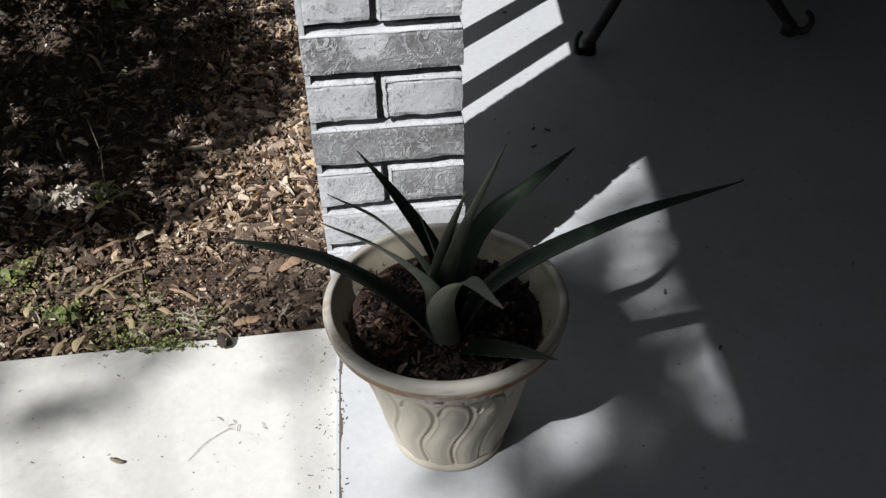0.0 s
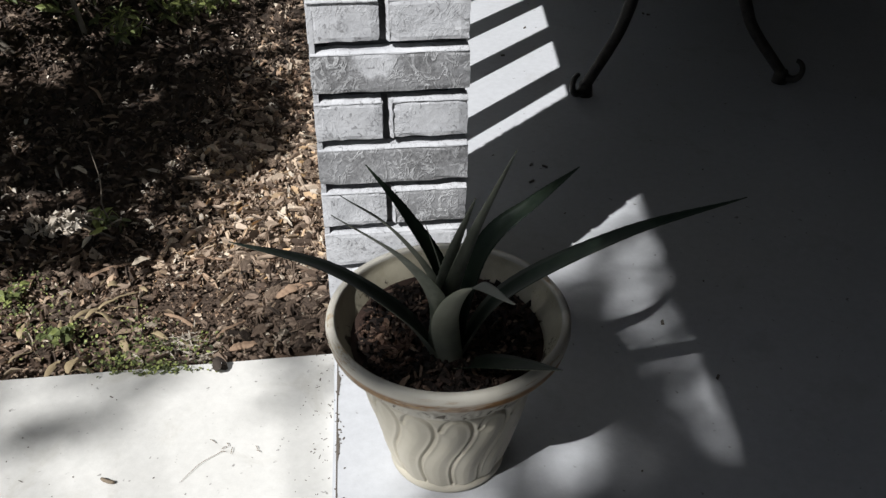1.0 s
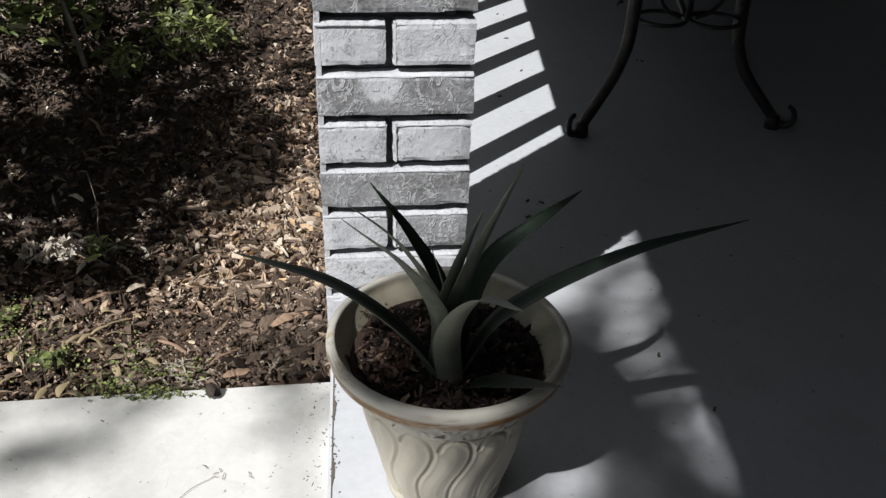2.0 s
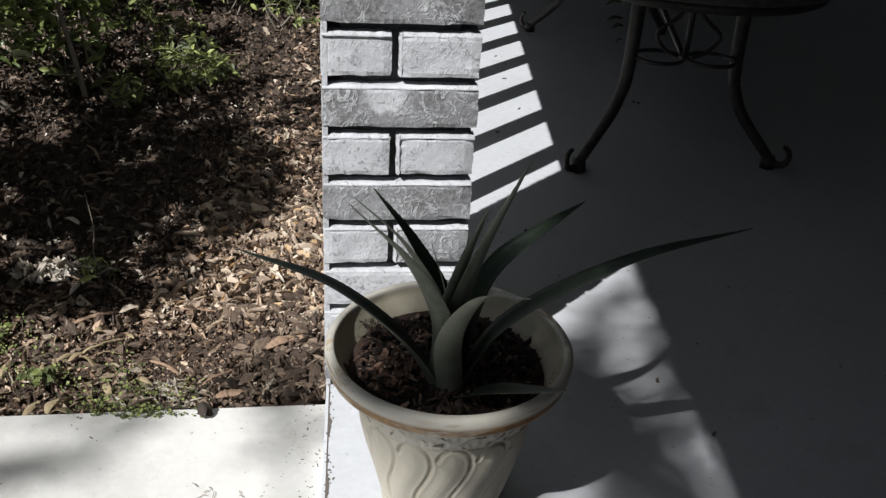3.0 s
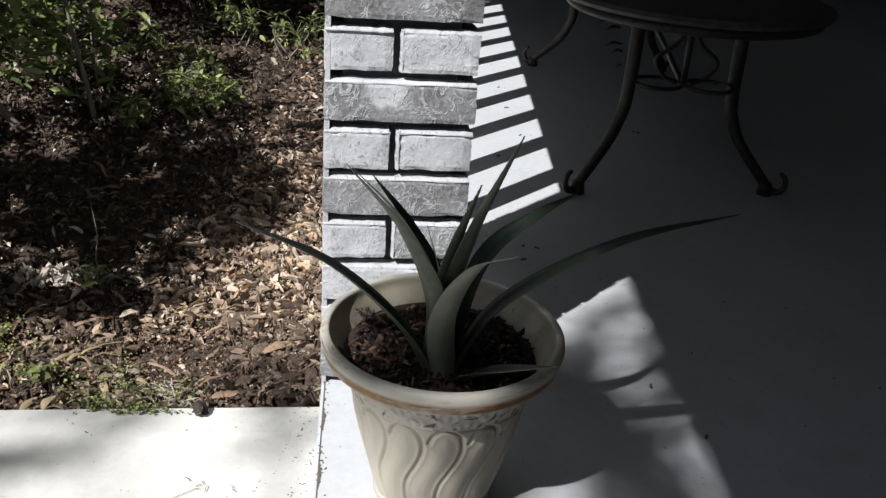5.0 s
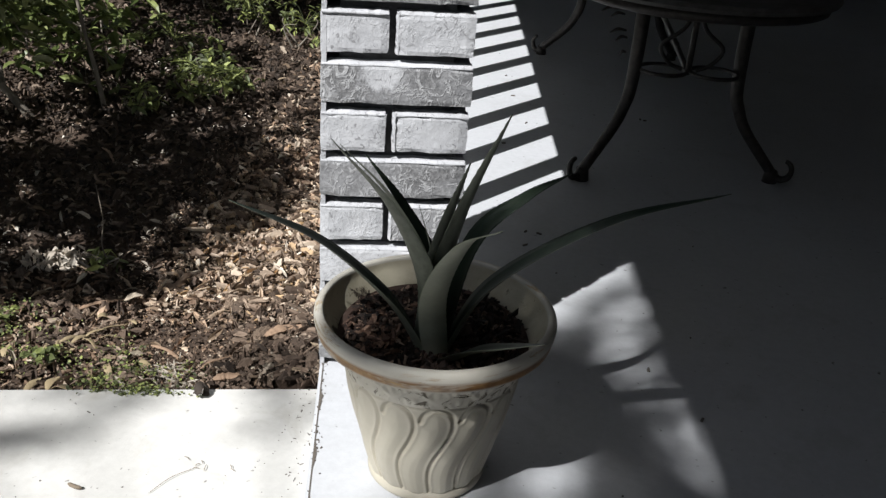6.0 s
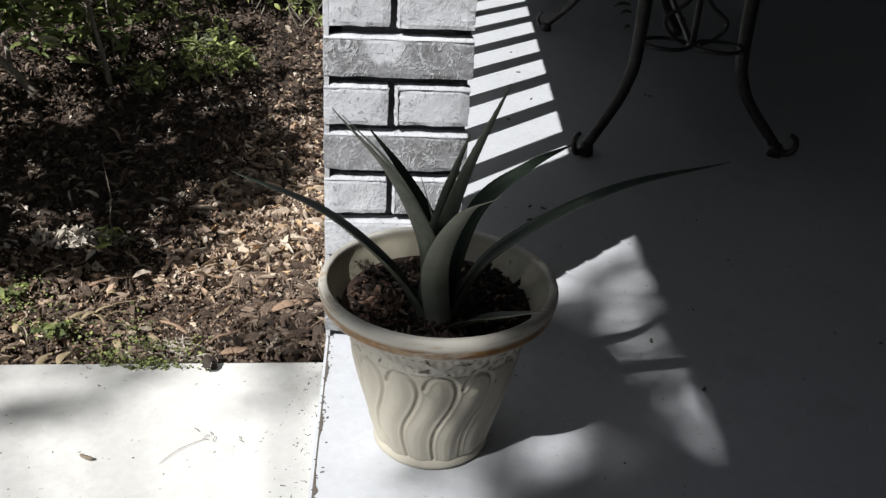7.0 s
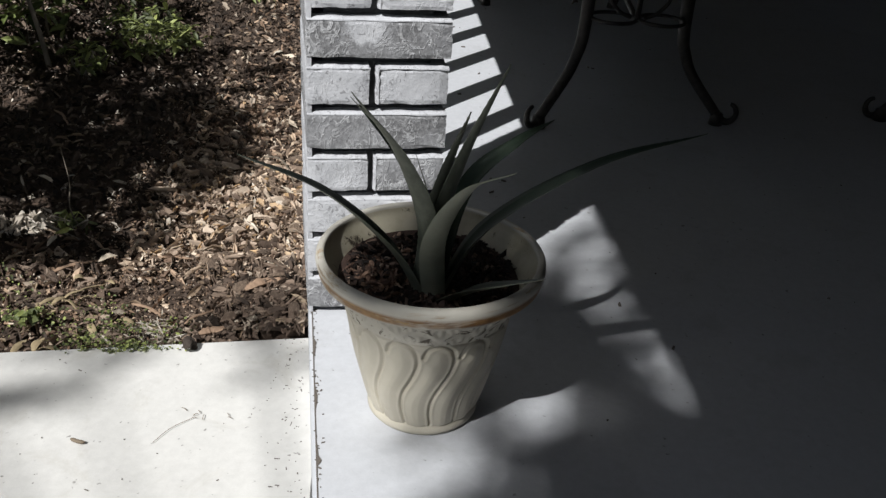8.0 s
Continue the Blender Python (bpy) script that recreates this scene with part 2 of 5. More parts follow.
M_WALL = k.done(k.ramp(k.noise(4, 5), (0.3, (0.09, 0.085, 0.08)), (0.7, (0.14, 0.135, 0.13))), [(k.noise(60, 4), 0.4, 0.004)])
k = Mat("asphalt shingle", 0.9)
M_ROOF = k.done(k.ramp(k.noise(60, 4), (0.3, (0.06, 0.055, 0.05)), (0.7, (0.14, 0.13, 0.12))))


# ---- mesh helpers ----
rng = np.random.default_rng(7)


def part(name, bm, material, parent=None, label="", smooth=False):
    """Links a bmesh, or a list of vertices and faces, as one mesh object."""
    me = bpy.data.meshes.new(name)
    if isinstance(bm, tuple):
        me.from_pydata(bm[0], [], bm[1])
    else:
        bm.to_mesh(me)
        bm.free()
    me.materials.append(material)
    if smooth:
        me.polygons.foreach_set("use_smooth", [True] * len(me.polygons))
    ob = new(name, me)
    if parent:
        ob.parent = parent
    if label:
        ob["label"] = label
    return ob


def thing(name, place, label, category, group="", kind="", turn=0.0):
    ob = new(name)
    ob.matrix_basis = pose(*place, 0, 0, turn)
    return tagged(ob, label, category, group, kind)


def block(x0, x1, y0, y1, z0, z1, bevel=0.0, segments=1):
    bm = bmesh.new()
    bmesh.ops.create_cube(bm, size=1)
    for v in bm.verts:
        v.co = ((x0 + x1) / 2 + v.co.x * (x1 - x0), (y0 + y1) / 2 + v.co.y * (y1 - y0), (z0 + z1) / 2 + v.co.z * (z1 - z0))
    if bevel:
        bmesh.ops.bevel(bm, geom=bm.edges[:], offset=bevel, segments=segments, affect="EDGES")
    return bm


def tube(points, radii, sides=8, closed=False):
    """Vertices and faces of a tube along points, with a radius at each."""
    pts = [Vector(p) for p in points]
    n = len(pts)
    if isinstance(radii, (int, float)):
        radii = [radii] * n
    verts, faces = [], []
    side = None
    for i, p in enumerate(pts):
        a = pts[(i - 1) % n] if closed or i else p
        b = pts[(i + 1) % n] if closed or i < n - 1 else p
        ahead = (b - a).normalized()
        if side is None:
            side = ahead.orthogonal().normalized()
        side = (side - ahead * side.dot(ahead)).normalized()
        up = ahead.cross(side)
        for j in range(sides):
            w = 2 * math.pi * j / sides
            verts.append(tuple(p + (side * math.cos(w) + up * math.sin(w)) * radii[i]))
    for i in range(n if closed else n - 1):
        for j in range(sides):
            a, b = i * sides, ((i + 1) % n) * sides
            faces.append((a + j, a + (j + 1) % sides, b + (j + 1) % sides, b + j))
    if not closed:
        faces.append(tuple(range(sides - 1, -1, -1)))
        faces.append(tuple((n - 1) * sides + j for j in range(sides)))
    return verts, faces


def joined(*pieces):
    verts, faces = [], []
    for v, f in pieces:
        o = len(verts)
        verts += v
        faces += [tuple(i + o for i in q) for q in f]
    return verts, faces


def spline(points, n):
    """A smooth line of n points through the given ones."""
    p = [Vector(points[0]) * 2 - Vector(points[1])] + [Vector(q) for q in points] + [Vector(points[-1]) * 2 - Vector(points[-2])]
    out = []
    for i in range(n):
        s = i / (n - 1) * (len(points) - 1)
        j = min(int(s), len(points) - 2)
        u = s - j
        a, b, c, d = p[j : j + 4]
        out.append(0.5 * (2 * b + (c - a) * u + (2 * a - 5 * b + 4 * c - d) * u * u + (3 * b - a - 3 * c + d) * u ** 3))
    return out


def lathe(profile, segments=96):
    verts, faces = [], []
    for r, z in profile:
        for j in range(segments):
            w = 2 * math.pi * j / segments
            verts.append((r * math.cos(w), r * math.sin(w), z))
    for i in range(len(profile) - 1):
        for j in range(segments):
            a, b = i * segments, (i + 1) * segments
            faces.append((a + j, a + (j + 1) % segments, b + (j + 1) % segments, b + j))
    return verts, faces


def turns(n, tilt):
    """n random rotations: any heading, a tilt of about that many radians."""
    yaw, roll, pitch = rng.uniform(0, 2 * np.pi, n), rng.normal(0, tilt, n), rng.normal(0, tilt, n)
    cy, sy, cr, sr, cp, sp = np.cos(yaw), np.sin(yaw), np.cos(roll), np.sin(roll), np.cos(pitch), np.sin(pitch)
    z, o = np.zeros(n), np.ones(n)
    rz = np.array([[cy, -sy, z], [sy, cy, z], [z, z, o]]).transpose(2, 0, 1)
    ry = np.array([[cp, z, sp], [z, o, z], [-sp, z, cp]]).transpose(2, 0, 1)
    rx = np.array([[o, z, z], [z, cr, -sr], [z, sr, cr]]).transpose(2, 0, 1)
    return rz @ ry @ rx


def scatter(shape, faces, places, sizes, rotations, wobble=0.0):
    """Many copies of one small shape in a single mesh."""
    shape = np.array(shape)
    n, m = len(places), len(shape)
    v = np.repeat(shape[None], n, 0)
    if wobble:
        v = v * (1 + rng.uniform(-wobble, wobble, v.shape))
    v = np.einsum("nij,nmj->nmi", rotations, v * sizes[:, None, :]) + places[:, None, :]
    f = (np.array(faces)[None] + (np.arange(n) * m)[:, None, None]).reshape(-1, len(faces[0]))
    return v.reshape(-1, 3).tolist(), f.tolist()


SHARD = [(-0.5, -0.10, -0.6), (-0.24, -0.50, 0.4), (0.30, -0.40, 0.4), (0.5, 0.06, -0.4), (0.20, 0.50, 0.3), (-0.36, 0.34, 0.3),
         (-0.5, -0.10, -1.3), (-0.24, -0.50, -0.6), (0.30, -0.40, -0.6), (0.5, 0.06, -1.2), (0.20, 0.50, -0.7), (-0.36, 0.34, -0.7)]
SHARD_FACES = [(0, 1, 2, 3), (0, 3, 4, 5), (9, 8, 7, 6), (11, 10, 9, 6), (0, 6, 7, 1), (1, 7, 8, 2), (2, 8, 9, 3), (3, 9, 10, 4), (4, 10, 11, 5), (5, 11, 6, 0)]
CHIP = [(-0.5, -0.35, -0.5), (0.42, -0.5, -0.5), (0.5, 0.4, -0.5), (-0.45, 0.5, -0.5), (-0.42, -0.3, 0.5), (0.38, -0.45, 0.5), (0.45, 0.3, 0.5), (-0.5, 0.42, 0.5)]
CHIP_FACES = [(3, 2, 1, 0), (4, 5, 6, 7), (0, 1, 5, 4), (1, 2, 6, 5), (2, 3, 7, 6), (3, 0, 4, 7)]
BLADE = [(0, 0, 0), (0.3, -0.5, 0.1), (0.3, 0, 0), (0.3, 0.5, 0.1), (0.7, -0.4, 0.06), (0.7, 0, -0.06), (0.7, 0.4, 0.06), (1, 0, -0.2)]
BLADE_FACES = [(0, 1, 2), (0, 2, 3), (1, 4, 5), (1, 5, 2), (2, 5, 6), (2, 6, 3), (4, 7, 5), (5, 7, 6)]


def ground_height(x, y):
    x, y = np.asarray(x, float), np.asarray(y, float)
    z = -0.185 + 0.055 * np.clip((y - 0.3) / 1.2, 0, 1) + 0.012 * np.sin(5.1 * x + 1.3) * np.sin(4.3 * y) + 0.006 * np.sin(13 * x) * np.sin(11 * y + 2)
    return z + 0.02 * np.exp(-((x + 0.05) / 0.12) ** 2)


# ---- large structure ----
WALK_EDGE = ((-6.0, -0.80), (0.0, 0.148))   # far edge of the path, where the planting bed begins


def build_ground():
    fine = lambda a, b, n: list(np.linspace(a, b, n))
    xs = [-60, -30, -15, -8, -5] + fine(-3.5, 0.3, 95) + [3, 8, 15, 30, 60]
    ys = [-60, -30, -15, -8, -4] + fine(-1.0, 5.0, 120) + [8, 15, 30, 60]
    gx, gy = np.meshgrid(xs, ys)
    gz = ground_height(gx, gy)
    edge = np.interp(gx, (WALK_EDGE[0][0], 0.0), (WALK_EDGE[0][1], WALK_EDGE[1][1]))
    gz = np.where((gy < edge + 0.02) | (gx > 0.02), np.minimum(gz, -0.2), gz)
    verts = np.stack([gx, gy, gz], -1).reshape(-1, 3).tolist()
    w = len(xs)
    faces = [(j * w + i, j * w + i + 1, (j + 1) * w + i + 1, (j + 1) * w + i) for j in range(len(ys) - 1) for i in range(w - 1)]
    tagged(part("ground", (verts, faces), M_EARTH, smooth=True), "bare brown earth of the planting bed", "ground", kind="structure")


build_ground()

PORCH_X0 = 0.012
SKEW = math.tan(radians(6.8))      # the porch edge runs askew to the column's face
floor = tagged(part("floor", block(0.0, 3.9, -5.0, 6.0, -0.22, 0.0, 0.006, 2), M_PORCH), "worn pale painted concrete porch slab", "floor", kind="structure")
floor.matrix_basis = pose(PORCH_X0, 0, 0, 0, 0, 6.8)


def build_pavement():
    (ax, ay), (bx, by) = WALK_EDGE
    bm = bmesh.new()
    low = [bm.verts.new((x, y, -0.26)) for x, y in ((ax, ay - 1.75), (0.12, by - 1.85), (0.03, by), (ax, ay))]
    f = bm.faces.new(low)
    up = bmesh.ops.extrude_face_region(bm, geom=[f])
    for v in up["geom"]:
        if isinstance(v, bmesh.types.BMVert):
            v.co.z = -0.15
    bmesh.ops.recalc_face_normals(bm, faces=bm.faces[:])
    bmesh.ops.bevel(bm, geom=bm.edges[:], offset=0.006, segments=2, affect="EDGES")
    tagged(part("pavement", bm, M_WALK), "bright pale concrete garden path", "path", kind="structure")


build_pavement()
PORCH_TURN = 4.1      # the porch stands a little askew to the column's face
EAVE = pose(-0.651, -1.62, 0, 0, 0, PORCH_TURN)


def porch_piece(name, bm, material, label, category):
    ob = tagged(part(name, bm, material), label, category, kind="structure")
    ob.matrix_basis = EAVE


porch_piece("ceiling", block(0.02, 4.3, -3.0, 7.8, 2.40, 2.46), M_CEIL, "plain painted porch ceiling", "ceiling")
porch_piece("roof", block(-0.01, 4.5, -3.1, 8.0, 2.47, 2.62), M_ROOF, "shingled porch roof", "roof")
porch_piece("trim", block(-0.012, 0.016, -3.1, 8.0, 2.35, 2.465, 0.003), M_WOOD, "white painted eave board", "trim")
porch_piece("wall_east", block(4.1, 4.3, -3.0, 7.6, -0.25, 2.395), M_WALL, "painted house wall beside the porch", "wall")
porch_piece("wall_north", block(1.1, 4.09, 7.4, 7.6, -0.25, 2.395), M_WALL, "painted house wall at the porch end", "wall")
# Unseen wall, added only to lower the ambient light on the porch.
porch_piece("wall_south", block(0.75, 4.09, -2.6, -2.4, -0.25, 2.395), M_WALL, "unseen wall added behind the porch to cut ambient light", "wall")


# ---- brick column ----
COLUMN_TURN = 8.0      # the column stands square to the porch edge


def build_column():
    col = thing("brick_column", (0.0001, -0.0025, 0), "whitewashed brick porch column with raked joints", "column", turn=COLUMN_TURN)
    x0, x1, depth, pitch, joint, rake = 0.010, 0.251, 0.345, 0.080, 0.0155, 0.0300
    top = 2.34
    part("mortar", block(x0 + rake, x1 - rake, rake, depth - rake, 0.0, top + 0.06), M_MORTAR_SHADE, col, "deeply raked mortar coloured dark for the joint shade")
    part("mortar", block(x0 + 0.0022, x0 + 0.0100, 0.0035, depth - 0.004, 0.0, top), M_BRICK_WHITE, col, "painted mortar of the side")
    shapes = {}

    def brick(w, d, h, v):
        key = (round(w, 3), round(d, 3), round(h, 3), v)
        if key not in shapes:
            r = random.Random(int(1000 * w + 7000 * d + 31 * v))
            bm = block(0, w, 0, d, 0, h)
            bmesh.ops.subdivide_edges(bm, edges=bm.edges[:], cuts=7, use_grid_fill=True)
            shift = Vector((r.random(), r.random(), r.random())) * 9
            mid = Vector((w / 2, d / 2, h / 2))
            for vert in bm.verts:
                c = vert.co
                corner = (min(c.x, w - c.x) < 0.001) + (min(c.y, d - c.y) < 0.001) + (min(c.z, h - c.z) < 0.001)
                wave = noise.noise_vector(c * 42 + shift) * 0.0022 + noise.noise_vector(c * 130 + shift) * 0.0011
                push = (0.0013 if corner >= 2 else 0.0) + max(0.0, r.gauss(0, 0.0008)) * (corner >= 2)
                c += wave * (0.7 if corner >= 2 else 0.12)
                for a in range(3):
                    c[a] += push * (1 if c[a] < mid[a] else -1)
            me = bpy.data.meshes.new("brick")
            bm.to_mesh(me)
            bm.free()
            me.materials.append(M_BRICK_WHITE)
            shapes[key] = me
        return shapes[key]

    def lip(start, along, length, out, seed):
        """A ridge of paint-covered mortar along one edge of a brick, uneven along its length."""
        n = 22
        verts, faces = [], []
        for i in range(n + 1):
            u = start + along * (length * i / n)
            a = 0.0020 + 0.0022 * (0.5 + noise.noise(Vector((i * 0.3, seed, 0))))
            b = 0.0012 + 0.0020 * (0.5 + noise.noise(Vector((i * 0.4, seed, 5))))
            for q, y in ((-a, 0.0012), (-a * 0.8, 0.0001), (-0.001, 0.0003), (b, 0.007), (b, 0.026), (-0.004, 0.026)):
                verts.append(u + out * q + Vector((0, y, 0)))
            if i:
                o = 6 * i
                faces += [(o - 6 + k, o + k, o + (k + 1) % 6, o - 6 + (k + 1) % 6) for k in range(6)]
        faces += [tuple(range(6)), tuple(range(6 * n + 5, 6 * n - 1, -1))]
        part("mortar", (verts, faces), M_BRICK_WHITE, col, "ridge of white-painted mortar")

    rows = int(top / pitch)
    r = random.Random(4)
    for i in range(rows):
        z = 0.0115 + i * pitch
        h = pitch - joint
        gap = 0.0122
        d2 = (depth - gap) / 2
        if i % 2 == 0:      # a stretcher across the front and the back, one along each side between
            side = 0.095
            d_mid = depth - 2 * side - 2 * gap
            lay = [(x0, 0, x1 - x0, side), (x0, depth - side, x1 - x0, side), (x0, side + gap, side, d_mid), (x1 - side, side + gap, side, d_mid)]
        else:
            split = 0.1165
            lay = [(x0, 0, split - x0, d2), (split + gap, 0, x1 - split - gap, d2), (x0, d2 + gap, split - x0, d2), (split + gap, d2 + gap, x1 - split - gap, d2)]
        for j, (bx, by, w, d) in enumerate(lay):
            ob = new("brick", brick(w, d, h, (i * 3 + j) % 4))
            worn = (i % 2 == 0 and i != 2) or (i == 3 and j == 1)
            ob.parent = col
            ob.material_slots[0].link = "OBJECT"
            ob.material_slots[0].material = M_BRICK_WORN if worn else M_BRICK_WHITE
            ob.matrix_basis = pose(bx + r.gauss(0, 0.0006), by + r.gauss(0, 0.0010), z, 0, r.gauss(0, 0.12), r.gauss(0, 0.15))
            if by == 0 and i < 16:
                lip(Vector((bx + 0.002, 0, z + h)), Vector((1, 0, 0)), w - 0.004, Vector((0, 0, 1)), i * 2.3 + j)
                if bx > x0 + 0.05:
                    lip(Vector((bx, 0, z + 0.001)), Vector((0, 0, 1)), h, Vector((-1, 0, 0)), i * 1.7 + 40)


# ---- porch railing behind the column ----
def build_railing():
    rail = thing("porch_railing", (0.118, 0.43, 0), "white wooden porch railing with square balusters", "railing", turn=2.6)
    part("handrail", block(-0.055, 0.055, 0.0, 3.6, 0.80, 0.86, 0.006), M_WOOD, rail)
    part("bottom_rail", block(-0.03, 0.03, 0.0, 3.6, 0.09, 0.13, 0.004), M_WOOD, rail)
    first = part("baluster", block(-0.0275, 0.0275, -0.0275, 0.0275, 0.13, 0.80), M_WOOD, rail)
    first.location = (0, 0.225, 0)
    for i in range(1, 11):
        ob = new("baluster", first.data)
        ob.parent = rail
        ob.location = (0, 0.225 + 0.308 * i, 0)
    part("post", block(-0.045, 0.045, 3.6, 3.69, 0.0, 0.95, 0.004), M_WOOD, rail)


# ---- flower pot ----
POT = Vector((0.2245, -0.252, 0.0))


def build_pot():
    pot = thing("flower_pot", POT, "weathered ivory plant pot with wavy relief and rubbed brown rim", "pot")
    pot.scale = (1, 1, 0.978)
    seg, rows, n = 476, 90, 14
    z0, z1 = 0.020, 0.222
    curve = [(0.02, 0.86), (0.12, 0.95), (0.32, 1.0), (0.58, 0.99), (0.78, 0.93), (0.87, 0.83), (0.83, 0.71), (0.66, 0.57), (0.46, 0.44), (0.34, 0.31), (0.33, 0.17), (0.42, 0.02)]
    line = np.array([tuple(p)[:2] for p in spline([(u, v, 0) for u, v in curve], 60)])
    zz = np.linspace(0, 1, rows)
    uu = np.arange(seg) / seg * n
    gu, gv = np.meshgrid(uu % 1, zz)
    radius = 0.085 + (0.132 - 0.085) * gv ** 0.85
    width = 2 * np.pi * 0.112 / n
    height = (z1 - z0) * 0.90
    near = np.full(gu.shape, 9.0)
    sign = np.zeros(gu.shape)
    for shift in (-1, 0, 1):
        du = (gu[..., None] - (line[:, 0] + shift)) * width
        dv = (gv[..., None] / 0.90 - line[:, 1]) * height
        d = np.sqrt(du ** 2 + dv ** 2)
        k = d.argmin(-1)
        d = d.min(-1)
        s = np.take_along_axis(du, k[..., None], -1)[..., 0]
        sign = np.where(d < near, s, sign)
        near = np.minimum(near, d)
    bead = 0.0013 * np.exp(-((near - 0.0050) / 0.0025) ** 2) - 0.0030 * np.exp(-(near / 0.0026) ** 2)
    swell = 0.0042 * np.clip(near / 0.02, 0, 1) * (gv < 0.90)
    r = radius + bead * (gv < 0.94) + swell
    w = np.arange(seg) / seg * 2 * np.pi + 0.16
    verts = np.stack([r * np.cos(w), r * np.sin(w), z0 + (z1 - z0) * gv], -1).reshape(-1, 3).tolist()
    faces = [(i * seg + j, i * seg + (j + 1) % seg, (i + 1) * seg + (j + 1) % seg, (i + 1) * seg + j) for i in range(rows - 1) for j in range(seg)]
    part("body", (verts, faces), M_POT, pot, smooth=True)
    foot = [(0.0, 0.002), (0.072, 0.002), (0.078, 0.0), (0.0855, 0.001), (0.0895, 0.006), (0.0900, 0.012), (0.0880, 0.018), (0.0850, 0.0225)]
    part("foot", lathe(foot), M_POT, pot, smooth=True)
    # ornament band under the rim, with a low leafy relief
    seg, rows = 420, 26
    vv = np.linspace(0, 1, rows)
    u, v = np.meshgrid(np.arange(seg) / seg * 2 * np.pi, vv)
    wave = 0.5 + 0.22 * np.sin(u * 14)
    relief = np.exp(-((v - wave) / 0.12) ** 2) + 0.8 * np.clip(np.sin(u * 42) * np.sin(v * 9.0 + 3 * np.sin(u * 14)), 0, 1)
    fade = np.clip(np.minimum(v, 1 - v) / 0.15, 0, 1)
    r = 0.1305 + 0.0235 * v ** 1.3 + 0.0024 * relief * fade
    verts = np.stack([r * np.cos(u), r * np.sin(u), 0.205 + 0.055 * v], -1).reshape(-1, 3).tolist()
    faces = [(i * seg + j, i * seg + (j + 1) % seg, (i + 1) * seg + (j + 1) % seg, (i + 1) * seg + j) for i in range(rows - 1) for j in range(seg)]
    part("ornament_band", (verts, faces), M_BAND, pot, "stained leafy relief band", smooth=True)
    lip = [(0.1550, 0.2610), (0.1600, 0.2575), (0.1660, 0.2570), (0.1688, 0.2595), (0.1698, 0.2665), (0.1708, 0.2700), (0.1722, 0.2745), (0.1730, 0.2800), (0.1722, 0.2858), (0.1695, 0.2898), (0.1665, 0.2910),
           (0.1625, 0.2911), (0.1605, 0.2900), (0.1597, 0.2880), (0.1593, 0.2850)]
    part("rim", lathe(lip, 160), M_RIM, pot, "ivory rim rubbed to brown", smooth=True)
    inner = [tuple(p)[:2] for p in spline([(0.1593, 0.2852, 0), (0.1578, 0.275, 0), (0.1520, 0.262, 0), (0.1445, 0.248, 0), (0.1375, 0.235, 0), (0.1280, 0.215, 0)], 20)] + [(0.0, 0.215)]
    part("inner_wall", lathe(inner, 96), M_INNER, pot, "soil-splashed inner wall", smooth=True)


def build_potting_mulch():
    n = 3000
    a, q = rng.uniform(0, 2 * np.pi, n), np.sqrt(rng.uniform(0, 1, n)) * 0.128
    def heap(a, q):
        return 0.222 + 0.020 * (q / 0.136) ** 2 * (0.5 + 0.5 * np.cos(a - 2.1))

    places = np.stack([POT.x + q * np.cos(a), POT.y + q * np.sin(a), heap(a, q) + rng.uniform(0, 0.013, n) + 0.004 * np.sin(3 * a)], -1)
    long = 0.004 + 0.028 * rng.beta(1.2, 3.2, n)
    sizes = np.stack([long, long * rng.uniform(0.15, 0.55, n), rng.uniform(0.0015, 0.005, n)], -1)
    chips = scatter(CHIP, CHIP_FACES, places, sizes, turns(n, 0.6), 0.5)
    v, f = lathe([(0.0, 0.0), (0.04, 0.0), (0.08, 0.0), (0.11, 0.0), (0.1400, 0.0)], 48)
    v = [(POT.x + x, POT.y + y, float(heap(math.atan2(y, x), math.hypot(x, y))) + 0.003) for x, y, z in v]
    tagged(part("potting_mulch", joined((v, f), chips), M_POTCHIP), "bark chips filling the pot, coloured dark as if shaded", "mulch", kind="stuff")
    # Lighter chips on the left side paint in the sunlit part of the soil.
    n = 130
    x, y = rng.normal(-0.082, 0.026, n), rng.normal(-0.01, 0.038, n)
    keep = np.hypot(x, y) < 0.125
    x, y = x[keep], y[keep]
    n = len(x)
    long = rng.uniform(0.008, 0.024, n)
    top = heap(np.arctan2(y, x), np.hypot(x, y)) + rng.uniform(0.009, 0.018, n)
    red = scatter(SHARD, SHARD_FACES, np.stack([x + POT.x, y + POT.y, top], -1), np.stack([long, long * rng.uniform(0.2, 0.45, n), rng.uniform(0.002, 0.005, n)], -1), turns(n, 0.5), 0.5)
    tagged(part("bark_chips", red, M_POTCHIP_RED), "reddish brown bark chips, lightened as if sunlit, on the potting soil", "mulch", kind="stuff")


